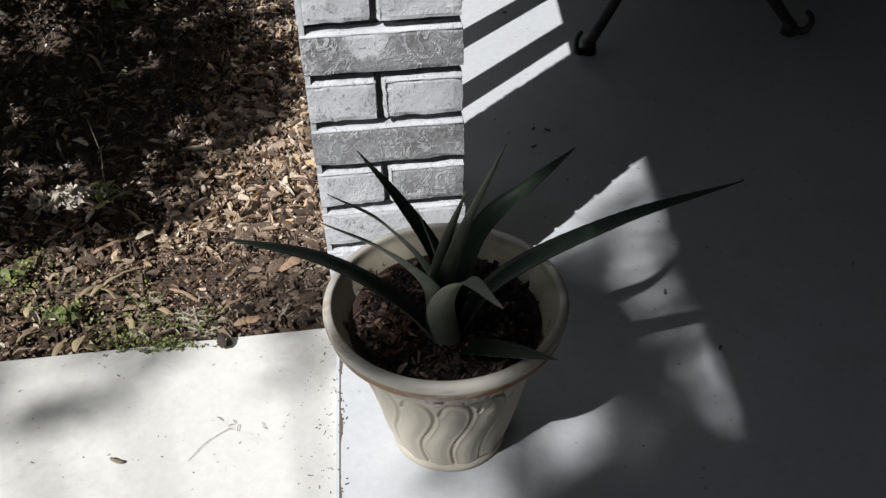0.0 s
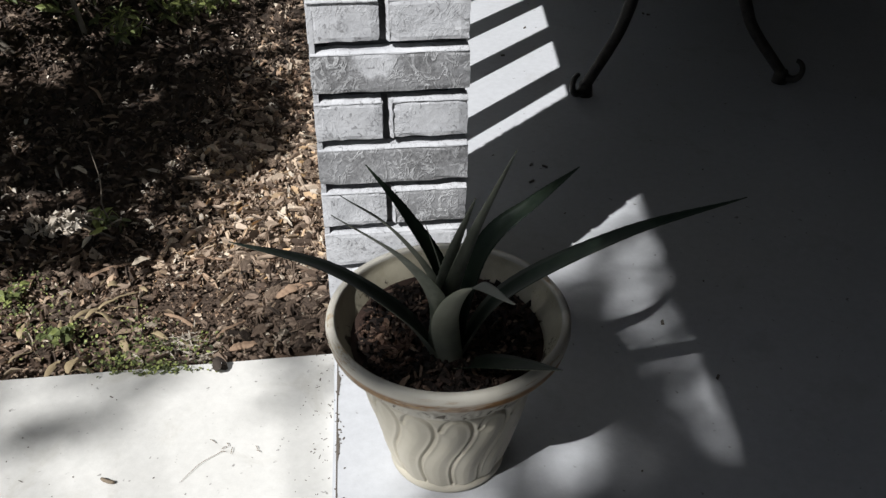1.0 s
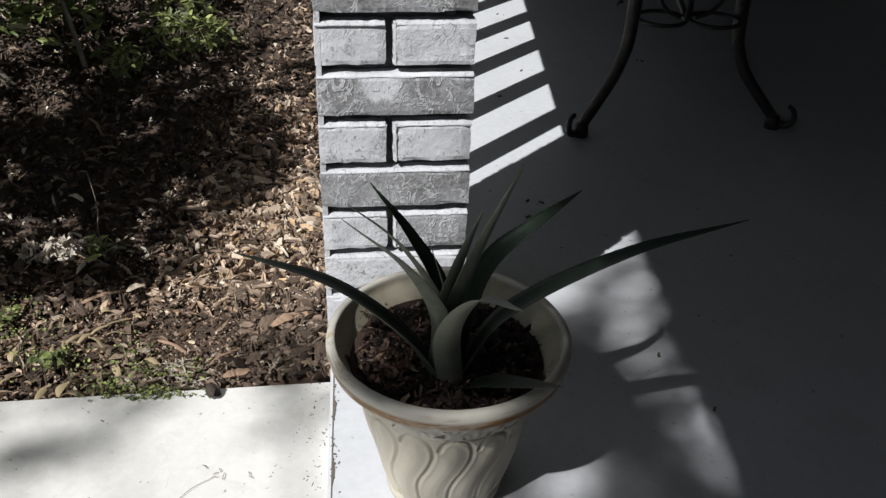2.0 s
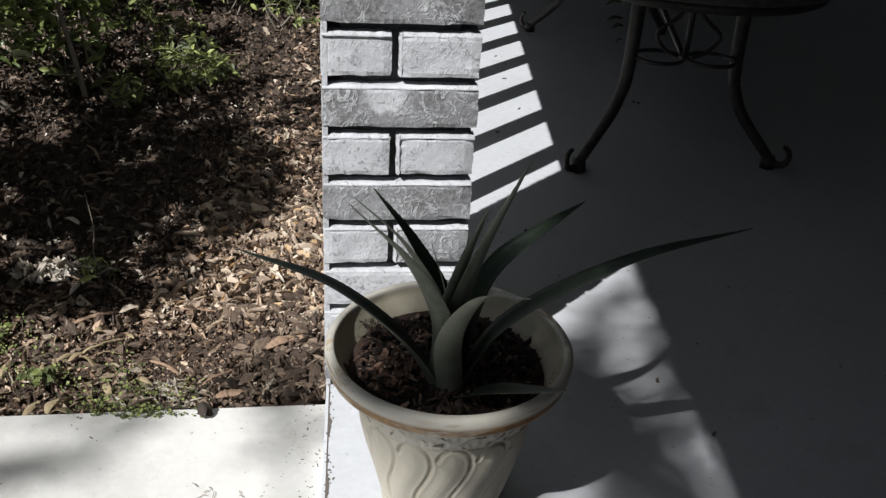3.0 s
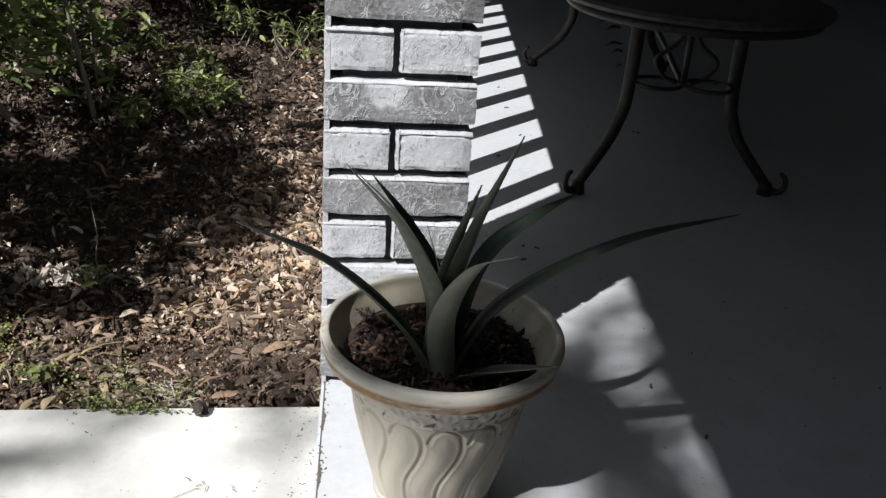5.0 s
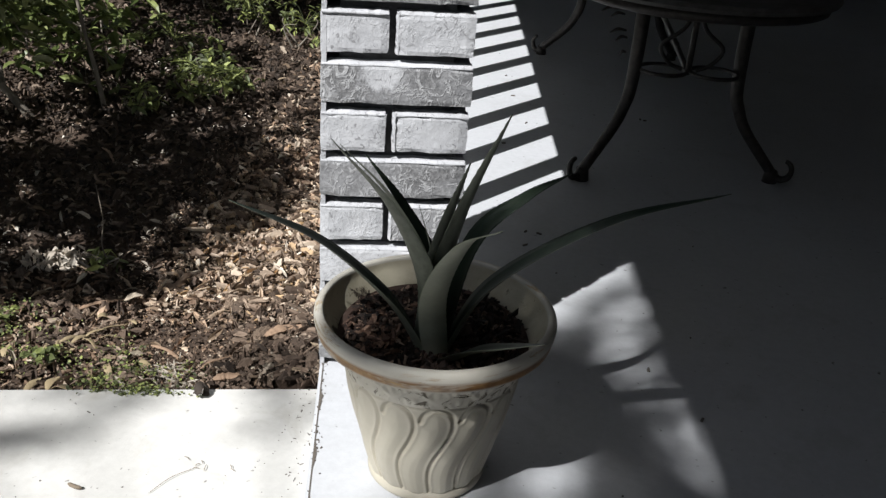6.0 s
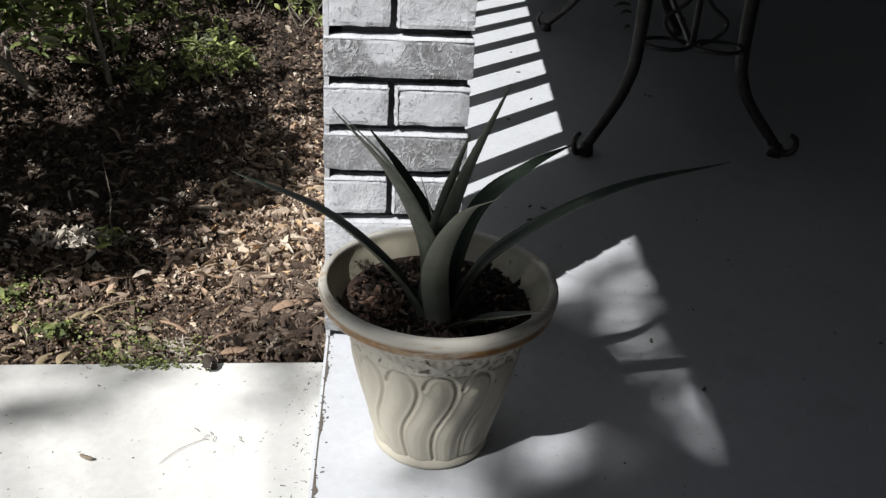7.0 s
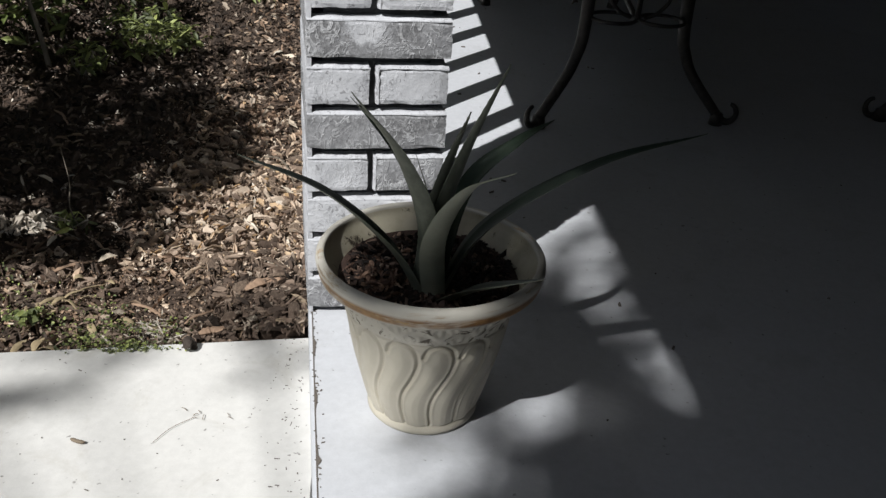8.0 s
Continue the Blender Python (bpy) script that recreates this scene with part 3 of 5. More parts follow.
# ---- the plant ----
def plant_leaf(plant, base, mid, tip, width, fold=0.25, pale=False, twist=0.0, label=""):
    """A tapering trough-shaped leaf with small teeth along both margins."""
    n = 64
    pts = spline([base, *(mid if isinstance(mid, list) else [mid]), tip], n)
    verts, faces = [], []
    across = 7
    reach_out = Vector(tip) - Vector(base)
    across_way = Vector((reach_out.y, -reach_out.x, 0)).normalized()
    for i, p in enumerate(pts):
        s = i / (n - 1)
        a = pts[max(i - 1, 0)]
        b = pts[min(i + 1, n - 1)]
        ahead = (b - a).normalized()
        side = (across_way - ahead * across_way.dot(ahead)).normalized()
        side = Matrix.Rotation(twist * s, 3, ahead) @ side
        up = side.cross(ahead)
        w = width * (0.80 + 0.28 * math.sin(math.pi * s ** 0.7)) * (1 - s ** 2.4) * 0.5 + 0.0006
        tooth = 0.0007 if i % 2 else 0.0
        for j in range(across):
            c = j / (across - 1) * 2 - 1
            reach = c * (w + (tooth if abs(c) == 1 else 0))
            verts.append(tuple(p + side * reach + up * (fold * w * (abs(c) ** 1.6) * (1 - 0.5 * s))))
        for j in range(across):
            c = j / (across - 1) * 2 - 1
            verts.append(tuple(p + side * (c * w * 0.98) + up * (fold * w * (abs(c) ** 1.6) * (1 - 0.5 * s) - 0.0006 - 0.0026 * (1 - abs(c)) * (1 - s))))
    m = 2 * across
    for i in range(n - 1):
        o, q = i * m, (i + 1) * m
        for j in range(across - 1):
            faces.append((o + j, o + j + 1, q + j + 1, q + j))
            faces.append((o + across + j + 1, o + across + j, q + across + j, q + across + j + 1))
        faces.append((o + across, o, q, q + across))
        faces.append((o + across - 1, o + m - 1, q + m - 1, q + across - 1))
    leaf = part("leaf", (verts, faces), M_LEAF_PALE if pale else M_LEAF, plant, label, smooth=True)
    leaf.data.materials.append(M_LEAF_PALE if pale else M_LEAF_UNDER)
    leaf.data.materials.append(M_LEAF_EDGE)
    leaf.data.polygons.foreach_set("material_index", [2 if i % m >= m - 2 else i % m % 2 for i in range(len(faces))])


def build_plant():
    plant = thing("pineapple_plant", (0, 0, 0), "spiky grey-green pineapple plant with long toothed leaves", "plant")
    b = Vector((0.222, -0.277, 0.217))

    def grow(dx, dy, dz, p, q, tip, *how, **more):
        plant_leaf(plant, b + Vector((dx, dy, dz)), [p, q], tip, *how, **more)

    grow(-0.012, 0.0, 0.0, (0.161, -0.298, 0.311), (0.070, -0.321, 0.405), (-0.038, -0.357, 0.470), 0.050, 0.35)
    grow(-0.014, -0.010, 0.0, (0.214, -0.335, 0.352), (0.175, -0.426, 0.499), (0.117, -0.516, 0.616), 0.036, 0.40, twist=-0.3)
    grow(-0.004, 0.004, 0.0, (0.211, -0.314, 0.367), (0.164, -0.362, 0.491), (0.110, -0.415, 0.575), 0.025, 0.35, twist=-0.3)
    grow(-0.002, 0.012, 0.0, (0.214, -0.246, 0.339), (0.167, -0.222, 0.423), (0.109, -0.179, 0.477), 0.027, 0.40)
    grow(0.0, 0.014, 0.02, (0.222, -0.278, 0.312), (0.215, -0.285, 0.382), (0.193, -0.268, 0.446), 0.012, 0.35)
    grow(0.006, 0.010, 0.0, (0.216, -0.311, 0.339), (0.231, -0.349, 0.452), (0.257, -0.373, 0.549), 0.023, 0.45)
    grow(0.012, 0.006, 0.0, (0.228, -0.331, 0.354), (0.253, -0.371, 0.486), (0.300, -0.378, 0.614), 0.029, 0.45)
    grow(0.012, 0.012, 0.0, (0.270, -0.242, 0.380), (0.338, -0.222, 0.450), (0.402, -0.148, 0.462), 0.034, 0.40)
    grow(0.010, -0.020, 0.0, (0.224, -0.343, 0.345), (0.256, -0.429, 0.465), (0.294, -0.572, 0.556), 0.036, 0.25, pale=True, twist=0.3, label="pale silvery curling leaf")
    grow(0.016, 0.0, 0.0, (0.300, -0.293, 0.345), (0.439, -0.315, 0.461), (0.590, -0.289, 0.505), 0.042, 0.40)
    grow(0.022, -0.016, 0.0, (0.279, -0.347, 0.272), (0.324, -0.395, 0.314), (0.365, -0.442, 0.353), 0.044, 0.30)
    part("stem", lathe([(0.0, 0.280), (0.012, 0.275), (0.020, 0.245), (0.022, 0.205)], 20), M_LEAF, plant).location = (b.x, b.y, 0)


# ---- patio table and chair ----
def scroll_leg(parent, foot, top, height, name="leg"):
    """A bowed iron leg that flares out to a scrolled foot."""
    fx, fy = foot
    tx, ty = top
    way = Vector((fx - tx, fy - ty, 0))
    out = way.normalized()
    t = Vector((tx, ty, 0))
    knee = t + way * 0.14
    pts = spline([t + Vector((0, 0, height)), t + Vector((0, 0, height * 0.70)), t + way * 0.04 + Vector((0, 0, height * 0.47)), knee + Vector((0, 0, height * 0.375)),
                  t + way * 0.36 + Vector((0, 0, height * 0.26)), Vector((fx, fy, 0.028))], 36)
    radii = [0.021 - 0.006 * i / 35 for i in range(36)]
    leg = part(name, tube(pts, radii, 10), M_IRON, parent, smooth=True)
    c = Vector((fx, fy, 0)) + out * 0.030
    curl = [c + out * (-0.03 * math.cos(w) * (1 - 0.07 * w)) + Vector((0, 0, 0.045 - 0.036 * math.sin(w) * (1 - 0.07 * w))) for w in np.linspace(0.3, 4.6, 22)]
    part("scroll_foot", joined(tube(curl, [0.0125 - 0.0003 * i for i in range(22)], 8), tube([(fx, fy, 0.0), (fx, fy, 0.035)], [0.022, 0.018], 12)), M_IRON, leg, smooth=True)
    return leg


def build_table():
    table = thing("patio_table", (0, 0, 0), "low oval patio table with dark scrolled iron legs", "table")
    h = 0.523
    cx, cy, a, b, turn = 0.797, 1.77, 0.95, 0.362, radians(3)

    def oval(inset, z, n=96):
        """A stadium outline: straight long sides and round ends."""
        out = []
        for i in range(n):
            w = 2 * math.pi * i / n
            rad = b - inset
            x, y = rad * math.cos(w), rad * math.sin(w) + math.copysign(a - b, math.sin(w))
            out.append((cx + x * math.cos(turn) - y * math.sin(turn), cy + x * math.sin(turn) + y * math.cos(turn), z))
        return out

    rings = [oval(0.06, h), oval(0.0, h + 0.002), oval(-0.006, h + 0.012), oval(0.0, h + 0.022), oval(0.05, h + 0.026)]
    n = 96
    verts = [p for ring in rings for p in ring]
    faces = [(i * n + j, i * n + (j + 1) % n, (i + 1) * n + (j + 1) % n, (i + 1) * n + j) for i in range(len(rings) - 1) for j in range(n)]
    faces += [tuple(range(n - 1, -1, -1)), tuple(range(4 * n, 5 * n))]
    part("tabletop", (verts, faces), M_TOP, table, "mottled dark grey oval top")
    part("edge_band", tube(oval(0.03, h - 0.012), 0.014, 8, True), M_IRON, table, smooth=True)
    for foot, top in (((0.565, 1.045), (0.685, 1.15)), ((1.122, 1.15), (0.985, 1.20)), ((0.505, 2.50), (0.64, 2.36)), ((1.07, 2.58), (0.95, 2.42))):
        scroll_leg(table, foot, top, h)
    for yy in (1.16, 2.38):
        for cx2 in (0.762, 0.905):
            ring = [(cx2 + 0.066 * math.cos(w), yy + 0.066 * math.sin(w), 0.302) for w in np.linspace(0, 2 * math.pi, 29)[:-1]]
            part("ring", tube(ring, 0.006, 6, True), M_IRON, table, smooth=True)
    for yy in (1.16, 2.38):
        for s in (-1, 1):
            wire = spline([(0.834, yy, 0.49), (0.834 + s * 0.03, yy, 0.42), (0.834 + s * 0.085, yy, 0.37), (0.834 + s * 0.06, yy, 0.325), (0.834 + s * 0.02, yy, 0.305)], 20)
            part("scroll", tube(wire, 0.006, 6), M_IRON, table, smooth=True)
        part("brace", tube([(0.834, yy, 0.30), (0.834, yy, 0.50)], 0.009, 8), M_IRON, table, smooth=True)
    for x, z, d in ((0.600, 0.462, 0.030), (0.622, 0.448, 0.026), (0.630, 0.405, 0.030), (0.640, 0.385, 0.022), (0.646, 0.345, 0.012)):
        part("scroll", tube(spline([(x - d, 1.14, z - 0.008), (x - d * 0.3, 1.14, z + 0.004), (x + d * 0.5, 1.145, z)], 8), [0.002, 0.003, 0.004, 0.005, 0.005, 0.004, 0.004, 0.003], 6), M_IRON, table, smooth=True)
    part("stretcher", tube(spline([(0.834, 1.16, 0.30), (0.834, 1.77, 0.36), (0.834, 2.38, 0.30)], 20), 0.009, 8), M_IRON, table, smooth=True)


def build_chair():
    chair = thing("patio_chair", (0, 0, 0), "dark iron patio chair beside the table", "chair")
    for foot, top in (((1.69, 1.27), (1.80, 1.26)), ((2.12, 1.68), (2.10, 1.58)), ((2.12, 0.86), (2.10, 0.96)), ((2.52, 1.27), (2.42, 1.27))):
        scroll_leg(chair, foot, top, 0.42)
    part("seat", block(-0.24, 0.24, -0.24, 0.24, 0.42, 0.455, 0.012, 2), M_IRON, chair).matrix_basis = pose(2.11, 1.27, 0, 0, 0, 45)
    back = pose(2.11, 1.27, 0, 0, 0, 45)
    arch = spline([(0.22, -0.22, 0.44), (0.30, -0.22, 0.85), (0.32, 0.0, 0.95), (0.30, 0.22, 0.85), (0.22, 0.22, 0.44)], 30)
    part("back_frame", tube(arch, 0.014, 8), M_IRON, chair, smooth=True).matrix_basis = back
    for i in range(5):
        y = -0.15 + 0.075 * i
        part("slat", tube([(0.225, y, 0.45), (0.30, y, 0.87)], 0.008, 6), M_IRON, chair, smooth=True).matrix_basis = back


# ---- planting bed ----
def over_bed(n, x0, x1, y0, y1):
    x, y = rng.uniform(x0, x1, n), rng.uniform(y0, y1, n)
    edge = np.interp(x, (WALK_EDGE[0][0], 0.0), (WALK_EDGE[0][1], WALK_EDGE[1][1]))
    keep = (y > edge + 0.012) & (x < -0.012)
    return x[keep], y[keep]


def chip_bed(n, box, small, big, lean, thick=(0.002, 0.007), tilt=0.6, lift=0.020):
    """Bark pieces strewn over a stretch of the bed, from crumbs to large flakes; a patch of soil keeps only crumbs."""
    x, y = over_bed(n, *box)
    long = small + (big - small) * rng.beta(1.2, 2.4, len(x))
    soil = np.hypot((x + 0.345) / 0.13, (y - 0.325) / 0.10) + rng.normal(0, 0.2, len(x)) < 1.0
    keep = ~soil | (rng.random(len(x)) < np.where(long < 0.011, 0.4, 0.08))
    x, y, long = x[keep], y[keep], long[keep]
    m = len(x)
    sizes = np.stack([long, long * rng.uniform(*lean, m), rng.uniform(*thick, m) * np.clip(long / 0.03, 0.4, 1.5)], -1)
    clod = np.array([noise.noise(Vector((u * 9, v * 9, 2.0))) for u, v in zip(x, y)])
    places = np.stack([x, y, ground_height(x, y) + 0.004 + rng.uniform(0.0, lift, m) + 0.006 * clod], -1)
    return scatter(SHARD, SHARD_FACES, places, sizes, turns(m, tilt), 0.55)


def build_mulch():
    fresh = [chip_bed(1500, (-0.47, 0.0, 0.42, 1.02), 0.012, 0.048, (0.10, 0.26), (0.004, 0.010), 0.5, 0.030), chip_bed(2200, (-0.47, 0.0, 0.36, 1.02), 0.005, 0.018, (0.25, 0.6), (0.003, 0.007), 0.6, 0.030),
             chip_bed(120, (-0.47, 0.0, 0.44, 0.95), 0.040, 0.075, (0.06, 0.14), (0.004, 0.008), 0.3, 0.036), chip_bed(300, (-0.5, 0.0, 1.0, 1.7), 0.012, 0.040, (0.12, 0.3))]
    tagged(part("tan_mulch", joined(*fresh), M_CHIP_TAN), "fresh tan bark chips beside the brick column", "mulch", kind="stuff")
    warm = [chip_bed(900, (-0.52, 0.0, 0.36, 1.5), 0.014, 0.050, (0.22, 0.5), (0.003, 0.008)), chip_bed(4200, (-0.58, 0.0, 0.22, 1.5), 0.003, 0.013, (0.35, 0.8), (0.002, 0.005)), chip_bed(900, (-0.47, -0.20, 0.20, 0.46), 0.003, 0.008, (0.4, 0.9), (0.003, 0.006), 0.5, 0.012),
            chip_bed(160, (-0.95, -0.3, 0.1, 0.55), 0.03, 0.06, (0.12, 0.3), (0.003, 0.005)), chip_bed(900, (-0.5, 0.0, 1.5, 2.9), 0.012, 0.045, (0.2, 0.5)), chip_bed(1500, (-1.1, -0.3, 0.0, 0.5), 0.004, 0.022, (0.3, 0.7), (0.002, 0.005))]
    tagged(part("bark_mulch", joined(*warm), M_CHIP), "brown bark chips strewn over the planting bed", "mulch", kind="stuff")
    grey = [chip_bed(760, (-0.27, 0.0, 0.10, 0.44), 0.010, 0.048, (0.14, 0.40), (0.005, 0.011), 0.55, 0.026), chip_bed(2000, (-0.45, 0.0, 0.05, 0.45), 0.004, 0.022, (0.3, 0.7)),
            chip_bed(1100, (-1.25, -0.30, -0.1, 0.45), 0.010, 0.045, (0.2, 0.55)), chip_bed(3000, (-1.25, -0.25, -0.1, 0.47), 0.003, 0.013, (0.4, 0.9), (0.002, 0.005)),
            chip_bed(60, (-0.6, 0.0, 0.1, 0.5), 0.05, 0.10, (0.14, 0.30), (0.004, 0.008), 0.2), chip_bed(700, (-0.5, 0.0, 1.15, 2.2), 0.012, 0.05, (0.2, 0.55))]
    tagged(part("weathered_mulch", joined(*grey), M_CHIP_GREY), "grey-brown weathered bark flakes covering the planting bed", "mulch", kind="stuff")
    # Darker chips deepen the shade under the shrubs by their colour.
    shaded = [chip_bed(3600, (-1.7, -0.42, 0.45, 1.5), 0.010, 0.045, (0.2, 0.55)), chip_bed(3000, (-1.4, -0.40, 0.42, 1.2), 0.004, 0.016, (0.3, 0.7)), chip_bed(8000, (-2.1, 0.0, 1.4, 2.7), 0.012, 0.050, (0.2, 0.5)), chip_bed(7000, (-2.9, 0.0, 2.6, 5.0), 0.02, 0.06, (0.2, 0.5))]
    tagged(part("damp_mulch", joined(*shaded), M_CHIP_SHADED), "mulch coloured darker for the shade under the shrubs", "mulch", kind="stuff")


def build_litter():
    sets = []
    for n, box, lo, hi in ((420, (-1.2, 0.0, 0.0, 1.1), 0.02, 0.05), (420, (-2.2, 0.0, 1.1, 3.6), 0.02, 0.05), (450, (-0.45, 0.0, 0.36, 1.15), 0.010, 0.028)):
        x, y = over_bed(n, *box)
        m = len(x)
        long = rng.uniform(lo, hi, m)
        sizes = np.stack([long, long * rng.uniform(0.18, 0.42, m), long * rng.uniform(0.5, 1.6, m)], -1)
        places = np.stack([x, y, ground_height(x, y) + rng.uniform(0.012, 0.024, m)], -1)
        sets.append(scatter(BLADE, BLADE_FACES, places, sizes, turns(m, 0.35)))
    # Sun glints imitated by extra pale leaves at each fleck.
    fx, fy = np.array([f[:2] for f in FLECKS for _ in range(5)]).T
    fx, fy = fx + rng.normal(0, 0.014, len(fx)), fy + rng.normal(0, 0.014, len(fx))
    long = rng.uniform(0.008, 0.020, len(fx))
    glint = scatter(BLADE, BLADE_FACES, np.stack([fx, fy, ground_height(fx, fy) + rng.uniform(0.02, 0.035, len(fx))], -1), np.stack([long, long * rng.uniform(0.3, 0.6, len(fx)), long], -1), turns(len(fx), 0.4))
    q, off = rng.random(70), rng.normal(0, 0.016, 70)
    fibre = np.stack([-0.37 + 0.10 * q + 0.5 * off, 0.185 - 0.065 * q + off, np.full(70, 0.0)], -1)
    fibre[:, 2] = ground_height(fibre[:, 0], fibre[:, 1]) + rng.uniform(0.018, 0.030, 70)
    long = rng.uniform(0.012, 0.040, 70)
    glint = joined(glint, scatter(SHARD, SHARD_FACES, fibre, np.stack([long, long * 0.1, np.full(70, 0.002)], -1), turns(70, 0.3), 0.4))
    tagged(part("pale_leaf_litter", glint, M_PALE), "pale leaves coloured as sun glints, and bleached fibres, on the mulch", "leaves", kind="stuff")
    tagged(part("dry_leaf_litter", joined(*sets), M_LITTER), "dry tan leaves lying on the mulch", "leaves", kind="stuff")


def build_weeds():
    places = []
    for cx, cy, sx, sy, n in ((-0.37, 0.078, 0.045, 0.012, 260), (-0.39, 0.142, 0.025, 0.012, 110), (-0.47, 0.105, 0.03, 0.022, 130), (-0.45, 0.20, 0.05, 0.03, 120), (-0.60, 0.17, 0.06, 0.03, 90), (-0.70, 0.24, 0.06, 0.04, 110), (-0.30, 0.15, 0.035, 0.02, 60), (-0.74, 0.33, 0.04, 0.03, 80), (-0.80, 0.22, 0.06, 0.05, 100),
                              (-0.598, 0.172, 0.018, 0.014, 26), (-0.75, 0.30, 0.016, 0.016, 24)):
        x, y = rng.normal(cx, sx, n), rng.normal(cy, sy, n)
        places.append(np.stack([x, np.maximum(y, np.interp(x, (-6, 0), (-0.8, 0.148)) - 0.032), np.maximum(ground_height(x, y) + rng.uniform(0.012, 0.035, n), -0.146)], -1))
    p = np.concatenate(places)
    n = len(p)
    long = rng.uniform(0.004, 0.010, n)
    long[-50:] *= 3.4
    sizes = np.stack([long, long * rng.uniform(0.5, 0.9, n), long], -1)
    tagged(part("ground_weeds", scatter(BLADE, BLADE_FACES, p, sizes, turns(n, 0.5)), M_WEED), "tiny green weeds at the edge of the path", "weeds", kind="stuff")


def whorls(hubs, size, droop):
    """Six leaves round each hub."""
    p = np.repeat(hubs, 6, 0) + rng.normal(0, size * 0.12, (len(hubs) * 6, 3))
    m = len(p)
    long = rng.uniform(0.6, 1.15, m) * size
    sizes = np.stack([long, long * rng.uniform(0.3, 0.45, m), long * 0.7], -1)
    return scatter(BLADE, BLADE_FACES, p, sizes, turns(m, droop))


def leaf_cloud(centres, radii, count, size, droop=0.5, gaps=()):
    """Leaves in small whorls filling an uneven crown; gaps are spots on the ground that the sun reaches through it."""
    centres, radii = np.array(centres), np.array(radii)
    share = radii[:, 0] * radii[:, 1]
    pick = rng.choice(len(centres), count // 6, p=share / share.sum())
    d = rng.normal(0, 1, (len(pick), 3))
    d = d / np.linalg.norm(d, axis=1)[:, None] * rng.uniform(0.25, 1.0, len(pick))[:, None] ** 0.6
    hubs = centres[pick] + d * radii[pick]
    fall = hubs[:, :2] + np.outer((hubs[:, 2] + 0.13) / -SUN_DIR.z, (SUN_DIR.x, SUN_DIR.y))
    for gx, gy, gr in gaps:
        keep = np.hypot(fall[:, 0] - gx, fall[:, 1] - gy) > gr
        hubs, fall = hubs[keep], fall[keep]
    return whorls(hubs, size, droop), hubs


def build_shrub(name, base, clumps, leaves, size, label, stems=5, thick=0.018, group="", green=None, gaps=()):
    """A shrub: tapered stems from the base into a crown of leaves."""
    shrub = thing(name, (0, 0, 0), label, "shrub", group)
    bx, by = base
    bz = float(ground_height(bx, by))
    r = random.Random(int(bx * 100) * 7 + int(by * 100))
    for i in range(stems):
        c, rad = clumps[i % len(clumps)]
        start = Vector((bx + r.uniform(-0.06, 0.06), by + r.uniform(-0.06, 0.06), bz - 0.02))
        end = Vector(c) + Vector((r.uniform(-0.6, 0.6) * rad[0], r.uniform(-0.6, 0.6) * rad[1], r.uniform(-0.2, 0.6) * rad[2]))
        mid = start.lerp(end, 0.5) + Vector((r.uniform(-0.08, 0.08), r.uniform(-0.08, 0.08), 0.05))
        pts = spline([start, mid, end], 14)
        t = thick * r.uniform(0.7, 1.2)
        part("stem", tube(pts, [t * (1 - 0.75 * j / 13) for j in range(14)], 7), M_BARK, shrub, smooth=True)
    cloud, hubs = leaf_cloud([c for c, _ in clumps], [q for _, q in clumps], leaves, size, 0.5, gaps)
    twigs = []
    for hub in hubs[:: max(1, len(hubs) // 60)]:
        c = min((Vector(c) for c, _ in clumps), key=lambda q: (q - Vector(hub)).length)
        twigs.append(tube(spline([c, (c + Vector(hub)) / 2 + Vector((0, 0, 0.03)), Vector(hub)], 5), [thick * 0.28 * q for q in (1.0, 0.9, 0.8, 0.6, 0.4)], 5))
    tagged(part("twig", joined(*twigs), green or M_BARK, shrub), kind="stuff")
    tagged(part("foliage", cloud, green or M_SHRUB, shrub, "fresh green leaves" if green else "glossy dark green leaves"), kind="stuff")
    return shrub


# spots in the shade of the bed that the sun reaches through the shrubs
FLECKS = tuple((x, y, 0.054) for x, y in ((-1.09, 1.43), (-1.05, 1.33), (-0.80, 1.44), (-0.67, 1.49), (-0.62, 1.56), (-0.71, 1.27), (-0.755, 1.19), (-1.05, 1.00), (-1.0, 0.93), (-1.0, 0.78), (-0.93, 0.71), (-0.87, 0.69),
                                          (-0.787, 0.71), (-0.90, 0.60), (-0.545, 0.855), (-0.527, 0.926), (-0.458, 0.815), (-0.58, 0.724), (-0.60, 0.64), (-0.53, 0.58), (-0.72, 1.64), (-0.57, 1.72), (-0.65, 1.88), (-1.15, 1.62), (-1.0, 1.72), (-1.12, 1.9), (-0.95, 1.95), (-1.05, 2.08), (-0.88, 2.1), (-1.2, 1.78), (-0.7, 1.75), (-0.8, 1.62), (-1.1, 2.3), (-0.95, 2.4), (-1.2, 2.45), (-0.55, 1.62), (-0.60, 2.02), (-0.88, 1.78))) + ((-0.745, 0.585, 0.09), (-0.74, 2.03, 0.12), (-1.0, 2.2, 0.06))
# outline of the part of the bed that lies in the shade of the overhanging shrub
SHADE_EDGE = ((-1.25, 0.32), (-0.81, 0.38), (-0.64, 0.425), (-0.53, 0.43), (-0.445, 0.45), (-0.435, 0.505), (-0.365, 0.595), (-0.43, 0.635), (-0.49, 0.655), (-0.458, 0.72), (-0.35, 0.77), (-0.285, 0.85),
              (-0.255, 0.97), (-0.26, 1.08), (-0.32, 1.2), (-0.42, 1.33), (-0.50, 1.50), (-0.50, 1.75), (-0.46, 2.12), (-1.25, 2.16))


